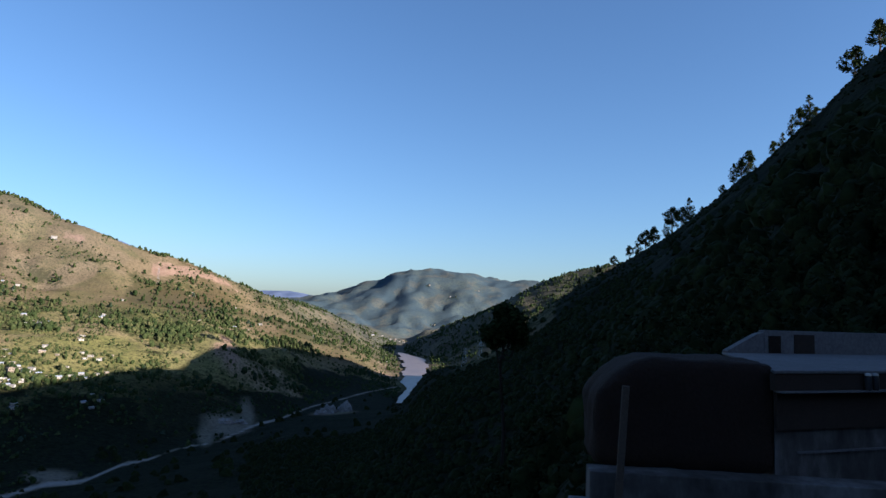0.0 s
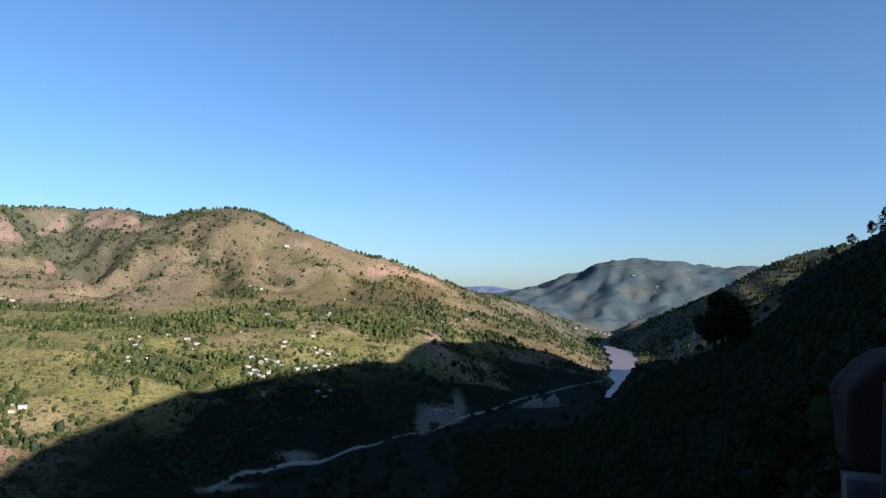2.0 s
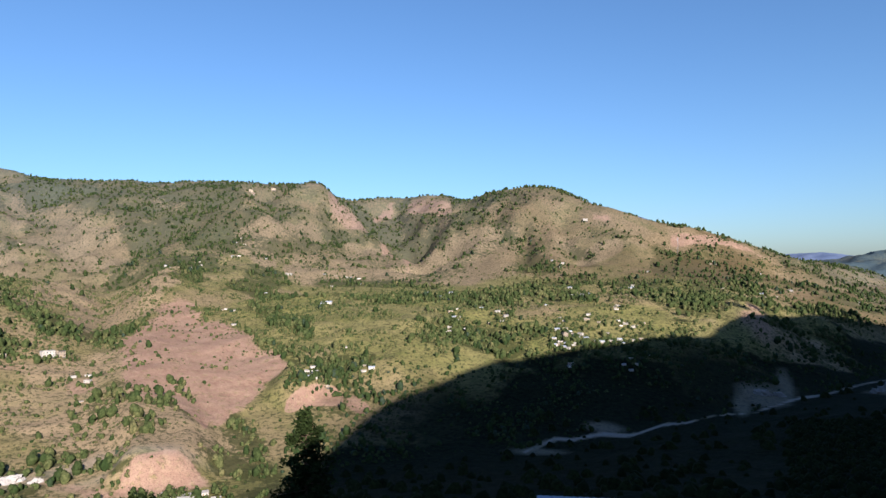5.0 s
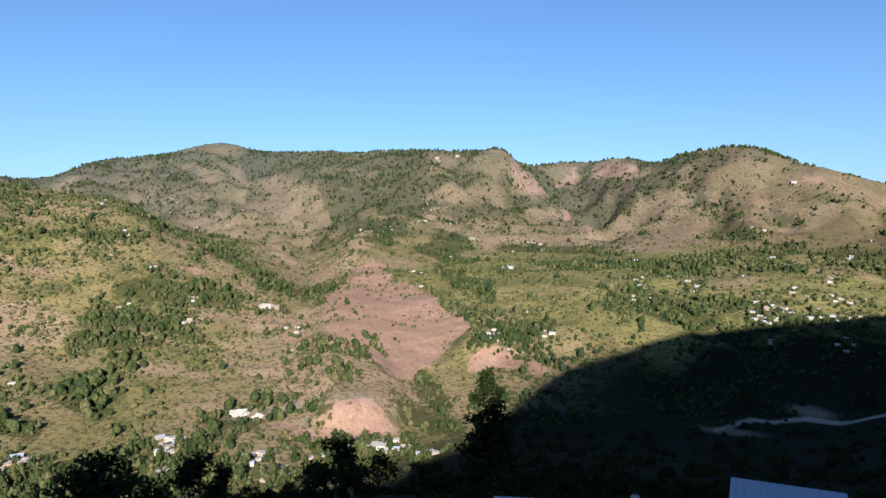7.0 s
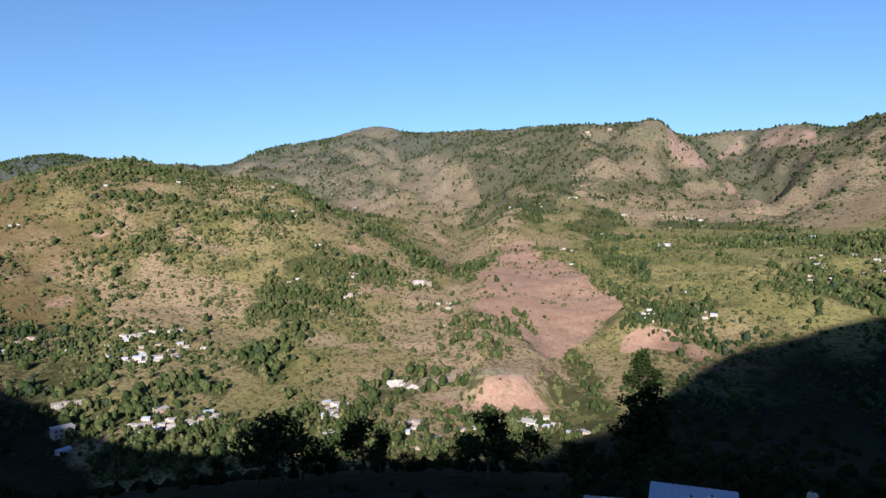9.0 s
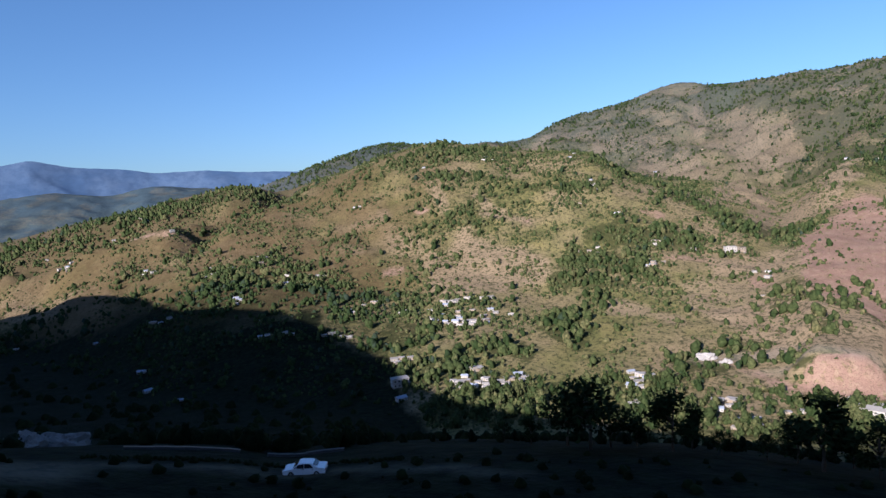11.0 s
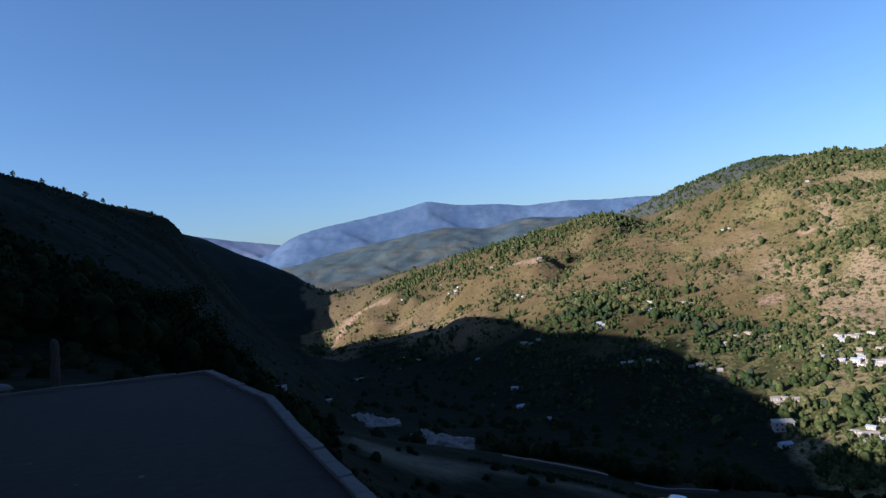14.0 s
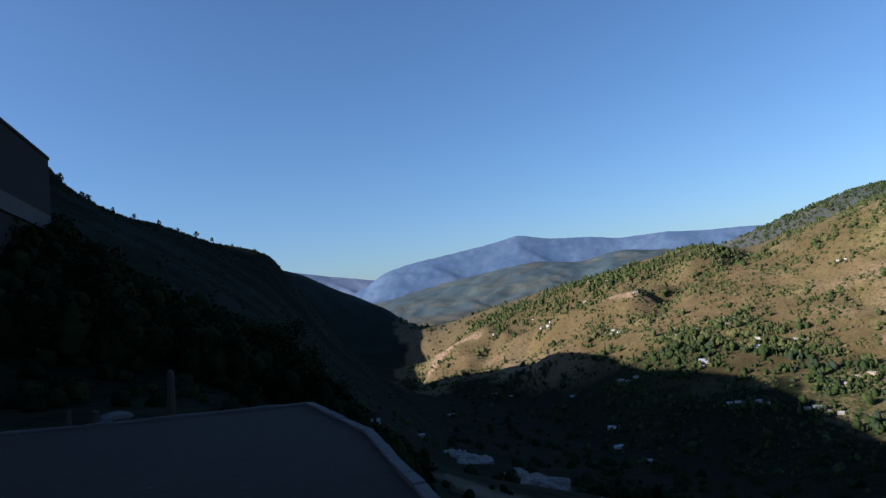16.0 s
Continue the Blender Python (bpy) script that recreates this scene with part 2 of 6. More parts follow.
RIDGE = rise([(-40, 1500, 6), (-15.1, 1500, 4.3), (-10.8, 1500, 3.4), (-5, 1480, 0.5), (-2.5, 1500, -0.8), (0.9, 1560, -2.6), (2.9, 1750, -3.5), (4.4, 1900, -2.95), (6, 1850, -2.2), (7.3, 1800, -1.76), (8.6, 1750, -1.3), (10.2, 1680, -0.7), (11.9, 1600, -0.14), (13.7, 1530, 0.3), (14.8, 1490, 0.42), (15.7, 1450, 0.72), (17.1, 1400, 1.45), (18.5, 1350, 2.0), (22.6, 1250, 3.4), (26.6, 1250, 4.4), (30.4, 1300, 5.7), (34.9, 1350, 7.3), (37, 1380, 7.3), (39.9, 1450, 6.8), (41.6, 1500, 6.3)]) \
    + rise([(44.2, 1550, 6.8), (49, 1600, 6.6), (52, 1600, 6.4), (54.7, 1500, 7.6), (59, 1550, 7.8), (64, 1700, 7.8), (69, 1800, 7.4), (75, 1850, 7.4), (78.8, 1900, 7.9), (83.3, 1900, 6.9), (87.8, 1900, 6.1), (92.2, 1800, 4.6), (98, 1700, 4.6), (103, 1600, 5.2), (107.7, 1500, 4.4), (111.7, 1450, 3.2), (118, 1500, 1.4), (125, 1500, -0.5), (134, 1550, -2.5), (145, 1600, -2), (200, 1500, 2), (310, 1500, 4)])
VALE = rise([(-40, 2300, 1), (-8, 2300, -1.6), (4, 2350, -2.0), (12, 2300, -1.0), (25, 1900, 0), (40, 2100, 3), (80, 2500, 3), (100, 2300, 2), (108, 2000, 1), (118, 2000, -1.4), (145, 2100, -1.5), (200, 2200, 0), (310, 2200, 0)])
FAR_HILLS = rise([(-40, 3000, 3), (-8, 3000, 2.5), (-3.9, 3000, 2.9), (0.1, 3000, 3.3), (3.3, 3000, 3.1), (6.1, 3000, 2.2), (9, 3000, 1.3), (11.2, 3000, 0.6), (16, 3000, 0.0), (40, 3000, 1), (100, 2900, 1), (112, 2800, 1.6), (118, 2800, 2.3), (123.3, 2800, 2.8), (126.3, 2800, 2.3), (130.3, 2800, 2.6), (133.4, 2800, 2.3), (138.5, 2800, 1.6), (143.6, 2800, 0.7), (148, 2800, 0.0), (200, 2800, 0), (310, 2900, 1)])
# Steep-fronted knolls and cut banks on the far side of the valley.
KNOLLS = [(55.5, 478, 3.2, 28, 9), (17.5, 740, 3.0, 60, 9), (136.5, 900, 2.2, 70, 8)]
# Spurs (raised) and gullies (sunk): azimuth and distance of both ends, half-width and height in metres.
CRESTS = [(53.8, 1440, 50.0, 1310, 75, 20), (50.0, 1310, 46.8, 1130, 60, 16), (48.0, 1500, 46.4, 1274, 90, -42), (46.4, 1274, 45.7, 1080, 70, -34), (69.5, 1262, 70.5, 1051, 90, -22), (70.5, 1051, 72.6, 815, 70, -16), (66.8, 947, 68.5, 805, 60, 12), (36.4, 1160, 36.5, 1000, 50, -16), (112.3, 1010, 112.4, 880, 45, -19)]
CRESTS += [(116.5, 960, 120.5, 985, 70, 8), (112.4, 880, 116.0, 835, 45, -17), (116.0, 835, 119.4, 800, 45, -22), (119.4, 800, 119.9, 735, 34, -14), (119.5, 850, 131, 880, 45, -16), (122.0, 774, 128.0, 804, 60, 8), (42.5, 1290, 44.6, 1150, 60, 14), (29.4, 1210, 26.9, 1070, 60, 12), (33.4, 1190, 32.0, 1040, 60, -16), (61.0, 1330, 58.0, 1150, 80, 14), (76, 1560, 74, 1300, 90, -20), (84, 1600, 80, 1330, 90, 16)]
CRESTS += [(141.8, 992, 137.8, 968, 36, -13), (135.0, 880, 135.3, 820, 26, -7), (131.4, 800, 131.0, 735, 26, -7)]
CRESTS += [(0.4, 2860, 2.1, 2720, 150, 7), (2.1, 2720, 3.3, 2278, 130, 15), (0.5, 2560, 2.8, 2236, 120, -13), (2.8, 2236, 3.9, 2115, 90, -8), (3.8, 2800, 6.3, 2643, 120, 11), (6.3, 2643, 8.6, 2524, 110, 10)]
CRESTS += [(3.4, 2744, 5.0, 2647, 90, -11), (5.0, 2647, 7.0, 2250, 110, -15), (-1.1, 2700, -0.1, 2505, 110, -12), (-2.6, 2870, -1.6, 2614, 120, 12), (-1.6, 2614, 0.3, 2449, 110, 11), (5.9, 2860, 7.6, 2769, 90, -8), (7.6, 2769, 10.1, 2589, 90, -8)]
LINES = [VERGE, BANK, LANE, FLANK, SWELL, SHOULDER, BENCH, SPUR, HOLLOW, RIDGE, VALE, FAR_HILLS]
# The river: distances, azimuths and widths along it.
RIVER_D, RIVER_A, RIVER_W = (690, 760, 825, 900, 985, 1110, 1250, 1340, 1400, 1460), (3.15, 2.6, 2.15, 2.3, 2.1, 2.0, 2.2, 2.6, 3.1, 3.5), (11, 14, 18, 30, 33, 40, 46, 40, 22, 8)


def round_spline(rows, at, k):
    """A line's distance (k = 1) or height (k = 2) at azimuths, smooth, with no overshoot, closed round the circle."""
    a = np.array([r[0] for r in rows], float)
    v = np.array([r[k] for r in rows], float)
    a, v = np.concatenate([a - 360, a, a + 360]), np.concatenate([v, v, v])
    return monotone(a, v, np.asarray(at, float))


def monotone(a, v, x):
    h, s = np.diff(a), np.diff(v) / np.diff(a)
    m = np.zeros_like(v)
    ok = s[:-1] * s[1:] > 0
    w1, w2 = 2 * h[1:] + h[:-1], h[1:] + 2 * h[:-1]
    m[1:-1][ok] = ((w1 + w2)[ok]) / (w1[ok] / s[:-1][ok] + w2[ok] / s[1:][ok])
    m[0], m[-1] = s[0], s[-1]
    i = np.clip(np.searchsorted(a, x) - 1, 0, len(a) - 2)
    t = (x - a[i]) / h[i]
    return (2 * t ** 3 - 3 * t ** 2 + 1) * v[i] + (t ** 3 - 2 * t ** 2 + t) * h[i] * m[i] + (3 * t ** 2 - 2 * t ** 3) * v[i + 1] + (t ** 3 - t ** 2) * h[i] * m[i + 1]


LATTICE = np.random.RandomState(7).rand(256, 256)


def value_noise(x, y):
    xi, yi = np.floor(x).astype(int), np.floor(y).astype(int)
    u, v = x - xi, y - yi
    u, v = u * u * u * (u * (6 * u - 15) + 10), v * v * v * (v * (6 * v - 15) + 10)
    g = lambda i, j: LATTICE[(xi + i) % 256, (yi + j) % 256]
    return (g(0, 0) * (1 - u) + g(1, 0) * u) * (1 - v) + (g(0, 1) * (1 - u) + g(1, 1) * u) * v


def fbm(x, y, size, octaves=4, ridged=False):
    """Noise from -1 to 1 whose largest forms are size metres wide."""
    total, amp, norm = 0.0, 1.0, 0.0
    for k in range(octaves):
        n = value_noise(x * 2 ** k / size + 17.3 * k, y * 2 ** k / size + 5.1 * k) * 2 - 1
        total, norm, amp = total + amp * (1 - 2 * np.abs(n) if ridged else n), norm + amp, amp / 2
    return total / norm


AZ = np.concatenate([np.arange(-42, 180, 0.35), np.arange(180, 318, 1.0)])
RINGS = np.concatenate([np.geomspace(2.2, 30, 26), np.geomspace(31, 300, 64), np.arange(303, 1000, 4.6), np.arange(1000, 1950, 11.0), np.geomspace(1960, 3200, 84), [3500, 3900, 4400]])


def land(az, rings):
    """Heights of the land for each azimuth and ring."""
    az = np.asarray(az, float)
    near = np.array([0.0, 2.0, 5.0])
    zn = np.stack([np.full_like(az, -0.5), np.full_like(az, -0.6), round_spline(VERGE, az, 2) * 0.22 - 0.6])
    d = np.stack([round_spline(l, az, 1) for l in LINES])
    z = np.stack([round_spline(l, az, 2) for l in LINES])
    out = np.empty((len(az), len(rings)))
    for k in range(len(az)):
        out[k] = monotone(np.concatenate([near, d[:, k], [4600, 5200]]), np.concatenate([zn[:, k], z[:, k], [-60, -60]]), rings)
    return out, d


def relief(az, rings, out, d):
    """Gullies, spurs and humps on the slopes, none on the crests, the valley floor and close by."""
    a = np.radians(az)[:, None]
    x, y = -np.sin(a) * rings, np.cos(a) * rings
    slope = np.clip((rings - 90) / 200, 0, 1) * np.ones_like(out)
    floor = np.clip((out + 101) / 30, 0, 1)
    crest = np.ones_like(out)
    for k, width in ((5, 45), (7, 90), (9, 160)):
        crest *= 1 - 0.85 * np.exp(-((rings - d[k][:, None]) / width) ** 2)
    slide = np.exp(-((az[:, None] - 65.5) / 4.5) ** 2 - ((rings - 580) / 150) ** 2)
    w = (1 - 0.65 * slide) * slope * floor * crest * np.where((az < 176) & (az > -37), 1, 0.25)[:, None]
    w = w * (1 - 0.5 * np.clip((az - 98) / 8, 0, 1)[:, None] * np.clip((rings - 1100) / 100, 0, 1))
    warp = 25 * fbm(x + 70, y + 20, 120, 2)
    big = fbm(x + warp, y - warp, 150, 5, True) * 10 + fbm(x + 900, y, 60, 3) * 3.5
    runnel = az[:, None] * 1100 / 57.3 + 0.5 * warp
    high = np.clip((rings - 950) / 300, 0, 1)
    creases = -np.abs(fbm(x * 1.0 + warp, y + 130, 95, 4)) * 20
    out = out + w * high * (6 - 26 * np.abs(fbm(runnel, rings * 0.3 + warp, 80, 4)))
    for a0, d0, a1, d1, wide, tall in CRESTS:
        x0, y0, x1, y1 = -math.sin(radians(a0)) * d0, math.cos(radians(a0)) * d0, -math.sin(radians(a1)) * d1, math.cos(radians(a1)) * d1
        k = np.clip(((x - x0) * (x1 - x0) + (y - y0) * (y1 - y0)) / ((x1 - x0) ** 2 + (y1 - y0) ** 2), 0, 1)
        r = np.hypot(x - x0 - k * (x1 - x0), y - y0 - k * (y1 - y0)) / wide + 0.25 * fbm(x, y + 31, 45, 4)
        out = out + tall * np.clip(1 - r, 0, 1) ** 1.2
    out = out + w * big * (0.7 + 0.7 * high) + w * (creases + 5) * (0.35 + 0.8 * high) + w * fbm(x, y + 400, 14, 2) * 0.8
    remote = np.clip((rings - 2000) / 300, 0, 1) * np.clip((3150 - rings) / 150, 0, 1)
    out = out + remote * (1 - np.exp(-((rings - d[11][:, None]) / 260) ** 2)) * (5 - 18 * np.abs(fbm(az[:, None] * 46 + 0.9 * rings + 1.5 * warp, rings * 0.15 + warp, 300, 5)) + 9 * fbm(x + warp, y, 110, 5, True))
    farm = np.clip(fbm(x + 300, y + 800, 110, 2) * 3 - 0.5, 0, 1) * np.clip((rings - 340) / 40, 0, 1) * np.clip((900 - rings) / 150, 0, 1)
    farm = farm * (1 - np.exp(-((az[:, None] - 65.5) / 5.5) ** 2 - ((rings - 580) / 170) ** 2))
    level = out + 2.5 * fbm(x, y, 50, 2)
    for a0, d0, wa, wd, high_m in KNOLLS:
        rim = np.hypot((az[:, None] - a0) / wa, (rings - d0) / wd) + 0.4 * fbm(x, y, 45, 4)
        out = out + high_m * np.clip((1.15 - rim) / 0.55, 0, 1)
    brow = np.clip(1.75 - np.abs(az[:, None] - 67.4) / 2.3 + 0.6 * fbm(x, y + 50, 18, 4), 0, 1)
    face = np.clip((rings - 331 - 5 * fbm(x + 7, y, 18, 3)) / 15, 0, 1)
    out = out + 11.5 * brow * face * face * (3 - 2 * face) * np.clip((460 - rings) / 105, 0, 1) ** 0.8
    shore = np.abs(az[:, None] - np.interp(rings, RIVER_D, RIVER_A)) * rings / 57.3 - np.interp(rings, RIVER_D, RIVER_W) / 2
    bed = np.clip((shore + 3) / 14, 0, 1) + (rings < 680) + (rings > 1465)
    out = np.where(bed < 1, np.minimum(out, -99.0 + (out + 99.0) * bed), out)
    step = level / (4.0 + 1.5 * fbm(x + 10, y, 200, 1))
    return out + 0.7 * farm * (np.clip(2.2 * (step - np.floor(step)) - 0.6, 0, 1) - 0.5)


# ---- the land ----
# Azimuth, distance and breadth of each house.
HOUSES_0 = [(5.9, 1738, 18), (11.1, 1081, 9.5), (11.1, 1384, 17.0), (11.3, 1376, 14.5), (15.5, 1004, 12.3), (20.5, 898, 11.0), (20.8, 1058, 13.0), (26.1, 576, 7.1), (26.1, 974, 10.3), (27.3, 610, 6.4), (27.3, 647, 9.1), (27.5, 599, 11.6), (27.5, 710, 8.7), (27.6, 840, 11.8), (28.2, 597, 14.7), (28.2, 702, 12.3), (28.3, 649, 8.0), (28.4, 541, 6.6), (29.4, 539, 9.5), (29.6, 624, 5.5), (29.8, 608, 7.5), (30.3, 606, 5.3), (30.3, 643, 5.6), (31.1, 589, 9.3), (31.1, 663, 10.5), (31.2, 754, 6.6), (31.2, 1195, 16.8), (31.3, 649, 11.4), (31.5, 756, 8.0), (31.7, 732, 9.0)]
HOUSES_1 = [(32.0, 585, 13.3), (32.6, 802, 15.5), (32.7, 535, 8.4), (32.8, 792, 9.7), (33.0, 579, 8.1), (33.2, 602, 6.3), (33.3, 567, 12.9), (33.4, 980, 12.0), (33.7, 562, 14.8), (33.8, 577, 8.1), (34.3, 606, 5.3), (34.7, 623, 6.6), (34.7, 704, 6.2), (35.0, 629, 6.6), (38.2, 643, 6.8), (38.4, 744, 6.5), (38.7, 736, 6.5), (39.4, 622, 4.4), (40.4, 684, 4.8), (41.8, 600, 6.3), (42.0, 651, 4.6), (42.4, 653, 10.3), (42.6, 600, 6.3), (43.2, 610, 5.4), (43.2, 792, 5.6), (43.7, 800, 7.0), (44.2, 608, 4.3), (44.6, 780, 9.6), (44.6, 792, 6.9), (44.6, 802, 11.3)]
HOUSES_2 = [(45.5, 846, 10.4), (48.8, 774, 8.1), (50.4, 499, 4.4), (50.5, 480, 4.2), (50.9, 942, 6.6), (51.1, 938, 6.6), (51.2, 992, 10.4), (51.9, 1004, 8.8), (52.2, 557, 5.9), (52.2, 974, 6.8), (52.2, 1006, 12.4), (52.4, 964, 6.8), (52.9, 912, 11.2), (52.9, 972, 10.2), (53.4, 888, 12.5), (53.5, 934, 8.2), (53.8, 758, 13.3), (53.9, 920, 6.5), (54.0, 463, 4), (54.1, 752, 10.6), (54.6, 471, 7.4), (54.6, 741, 6.5), (54.7, 461, 6.5), (55.2, 477, 4.2), (57.0, 988, 8.7), (57.2, 978, 15.4), (58.4, 1440, 17.7), (59.1, 852, 4.5), (59.1, 1062, 7.5), (60.1, 1421, 17.5)]
HOUSES_3 = [(60.3, 1434, 17.6), (61.3, 1056, 11.1), (61.7, 665, 9.3), (61.7, 724, 5.1), (61.8, 1058, 9.3), (61.9, 304, 5.3), (62.3, 730, 9.0), (62.6, 726, 5.1), (63.7, 308, 9.2), (63.9, 1040, 7.3), (64.1, 1036, 10.9), (64.3, 1042, 12.8), (64.8, 954, 6.7), (65.0, 319, 12.3), (66.2, 321, 11.3), (66.7, 1146, 8.0), (67.2, 313, 7.7), (68.0, 266, 4), (68.0, 315, 5.5), (70.3, 306, 8.1), (71.5, 304, 4.3), (72.5, 515, 9.9), (72.5, 532, 8.4), (73.0, 474, 5.0), (73.5, 283, 5.0), (73.5, 530, 6.5), (74.4, 577, 15.2), (75.2, 308, 5.9), (75.2, 574, 18), (76.2, 306, 4.3)]
HOUSES_4 = [(77.0, 1347, 11.8), (78.4, 560, 6.9), (80.4, 535, 4.7), (80.7, 1300, 13.7), (81.0, 570, 5.0), (81.2, 527, 12.0), (81.4, 575, 5.0), (81.7, 525, 4.6), (82.1, 334, 7.0), (83.5, 302, 5.3), (83.9, 343, 4.8), (83.9, 620, 13.1), (85.9, 566, 5.0), (85.9, 682, 8.4), (86.4, 560, 8.8), (87.2, 648, 10.2), (87.3, 552, 5.8), (87.7, 554, 11.7), (88.3, 556, 8.8), (88.8, 797, 9.8), (92.5, 338, 6.5), (93.6, 449, 7.9), (94.3, 478, 11.7), (94.4, 343, 7.8), (94.4, 785, 13.8), (94.6, 453, 8.7), (94.7, 444, 7.8), (95.0, 775, 12.2), (95.3, 468, 14.0), (95.9, 343, 7.5)]
HOUSES_5 = [(95.9, 442, 11.6), (95.9, 472, 14.1), (96.4, 438, 6.9), (96.8, 340, 8.9), (96.9, 453, 7.9), (97.1, 330, 4.1), (97.3, 440, 13.1), (97.3, 470, 9.1), (97.5, 343, 6.6), (98.1, 451, 9.5), (98.6, 430, 11.3), (98.7, 472, 12.4), (98.9, 440, 8.5), (99.5, 423, 5.2), (99.6, 340, 4), (99.8, 485, 10.2), (100.4, 770, 8.1), (100.9, 470, 8.2), (101.9, 502, 9.7), (103.2, 473, 16.6), (104.0, 329, 11.5), (104.0, 395, 9.7), (105.4, 496, 4.4), (105.8, 507, 6.2), (106.4, 496, 5.2), (108.6, 880, 9.3), (109.1, 443, 8.5), (109.1, 565, 5.9), (109.8, 576, 5.1), (110.5, 572, 9.0)]
HOUSES_6 = [(111.3, 582, 6.1), (111.9, 590, 7.2), (112.4, 563, 11.9), (112.9, 586, 8.2), (114.5, 454, 4.8), (115.0, 621, 6.5), (115.5, 498, 7.0), (116.0, 458, 6.4), (116.5, 549, 6.7), (116.5, 637, 7.8), (117.6, 551, 10.6), (118.7, 630, 7.7), (121.8, 764, 8.0), (122.5, 389, 6.1), (122.5, 924, 14.6), (123.4, 542, 9.5), (123.6, 681, 8.4), (124.9, 426, 10.5), (125.2, 472, 10.8), (128.2, 573, 7.0), (129.2, 809, 8.5), (129.5, 805, 9.9), (130.0, 813, 11.4), (133.4, 645, 7.9), (134.2, 895, 11.0), (134.8, 667, 9.4), (135.2, 616, 6.5), (138.5, 554, 7.8), (138.9, 310, 6.5), (139.0, 544, 6.7)]
HOUSES_7 = [(141.6, 285, 4), (145.4, 223, 4)]
HOUSES_8 = [(11.5, 1421, 13), (11.1, 1446, 12), (5.9, 1735, 14), (10.4, 1083, 9), (10.8, 1042, 8), (8.0, 1432, 8), (16.5, 927, 9), (17.9, 936, 7), (17.6, 1071, 7), (1.1, 2734, 15), (-2.2, 2920, 14), (-3.3, 2715, 15), (-0.8, 2657, 12), (-1.3, 2649, 11), (0.6, 2459, 14), (3.9, 2065, 16), (3.2, 2011, 16), (4.6, 1215, 8), (136.5, 955, 9), (134.1, 939, 8), (133.8, 904, 11), (130.8, 899, 8), (129.5, 799, 8)]
HOUSES = HOUSES_8 + HOUSES_0 + HOUSES_1 + HOUSES_2 + HOUSES_3 + HOUSES_4 + HOUSES_5 + HOUSES_6 + HOUSES_7


# Strips of the plan under dry grass, trees and bare earth: azimuth and distance of both ends, half-widths.
DRY_A = [(89.7, 1629, 86.3, 1573, 1.0, 50), (84.9, 1514, 80.3, 1415, 0.8, 42), (77.4, 1546, 73.5, 1461, 0.9, 62), (75.5, 1426, 70.6, 1258, 1.1, 108), (73.6, 1227, 70.6, 1206, 0.9, 70), (81.3, 1331, 77.5, 1213, 0.8, 90), (75.5, 901, 72.6, 887, 0.9, 106), (68.1, 1470, 66.1, 1403, 0.5, 27), (60.3, 1190, 55.2, 1270, 1.0, 48), (60.6, 1131, 59.1, 1064, 0.8, 56), (56.6, 1011, 47.3, 1065, 0.8, 96), (48.6, 1035, 44.6, 947, 0.6, 48), (51.9, 1231, 49.1, 1221, 0.4, 48), (44.6, 1014, 38.8, 959, 1.4, 102), (42.1, 1133, 38.1, 1077, 1.4, 76)]
DRY_B = [(40.9, 1176, 38.9, 1178, 1.0, 66), (43.8, 1270, 45.5, 1134, 0.4, 42), (68.6, 801, 67.1, 939, 1.1, 92), (73.1, 706, 69.6, 830, 0.8, 48), (35.1, 1265, 33.7, 1243, 0.5, 14), (40.5, 1291, 37.3, 1202, 0.4, 10), (38.1, 1190, 36.9, 1155, 0.5, 14), (34.7, 1058, 32.9, 1009, 0.8, 38), (97.0, 596, 92.8, 560, 1.5, 26), (98.9, 534, 94.4, 527, 1.8, 35), (77.6, 475, 71.6, 433, 2.0, 47), (75.6, 523, 70.6, 549, 1.3, 40), (53.2, 760, 45.0, 653, 0.8, 65), (54.7, 609, 47.2, 603, 0.7, 22), (84.6, 455, 79.5, 429, 0.9, 19)]
DRY_C = [(70.6, 443, 66.1, 371, 1.5, 36), (99.8, 718, 98.8, 660, 0.7, 14), (95.8, 680, 95.1, 658, 0.7, 14), (23.9, 1180, 16.6, 1252, 0.7, 66), (28.4, 1184, 24.4, 1121, 0.6, 24), (31.2, 1215, 27.4, 1162, 0.8, 25), (34.4, 1168, 32.5, 1111, 0.5, 30), (46.0, 1136, 38.4, 944, 0.8, 38), (41.8, 1044, 39.4, 1171, 0.8, 46), (31.5, 1047, 28.9, 1086, 0.6, 27), (22.1, 674, 19.6, 743, 0.8, 30), (15.7, 962, 13.4, 1037, 0.2, 14), (5.1, 1108, 3.9, 990, 0.5, 60), (18.6, 848, 14.8, 1017, 0.3, 30), (36.4, 1278, 33.9, 1235, 0.4, 14)]
DRY_D = [(97.5, 590, 92.1, 542, 2.0, 30), (103.5, 645, 99.6, 564, 1.3, 25), (95.3, 649, 91.4, 626, 0.7, 16), (133.4, 764, 127.4, 663, 0.7, 34), (139.8, 806, 135.5, 743, 0.5, 27), (137.2, 861, 133.3, 805, 0.4, 9), (125.9, 848, 120.8, 769, 0.4, 33), (107.9, 686, 104.2, 684, 0.7, 16), (108.9, 648, 106.7, 624, 0.5, 14)]
DRY = DRY_A + DRY_B + DRY_C + DRY_D
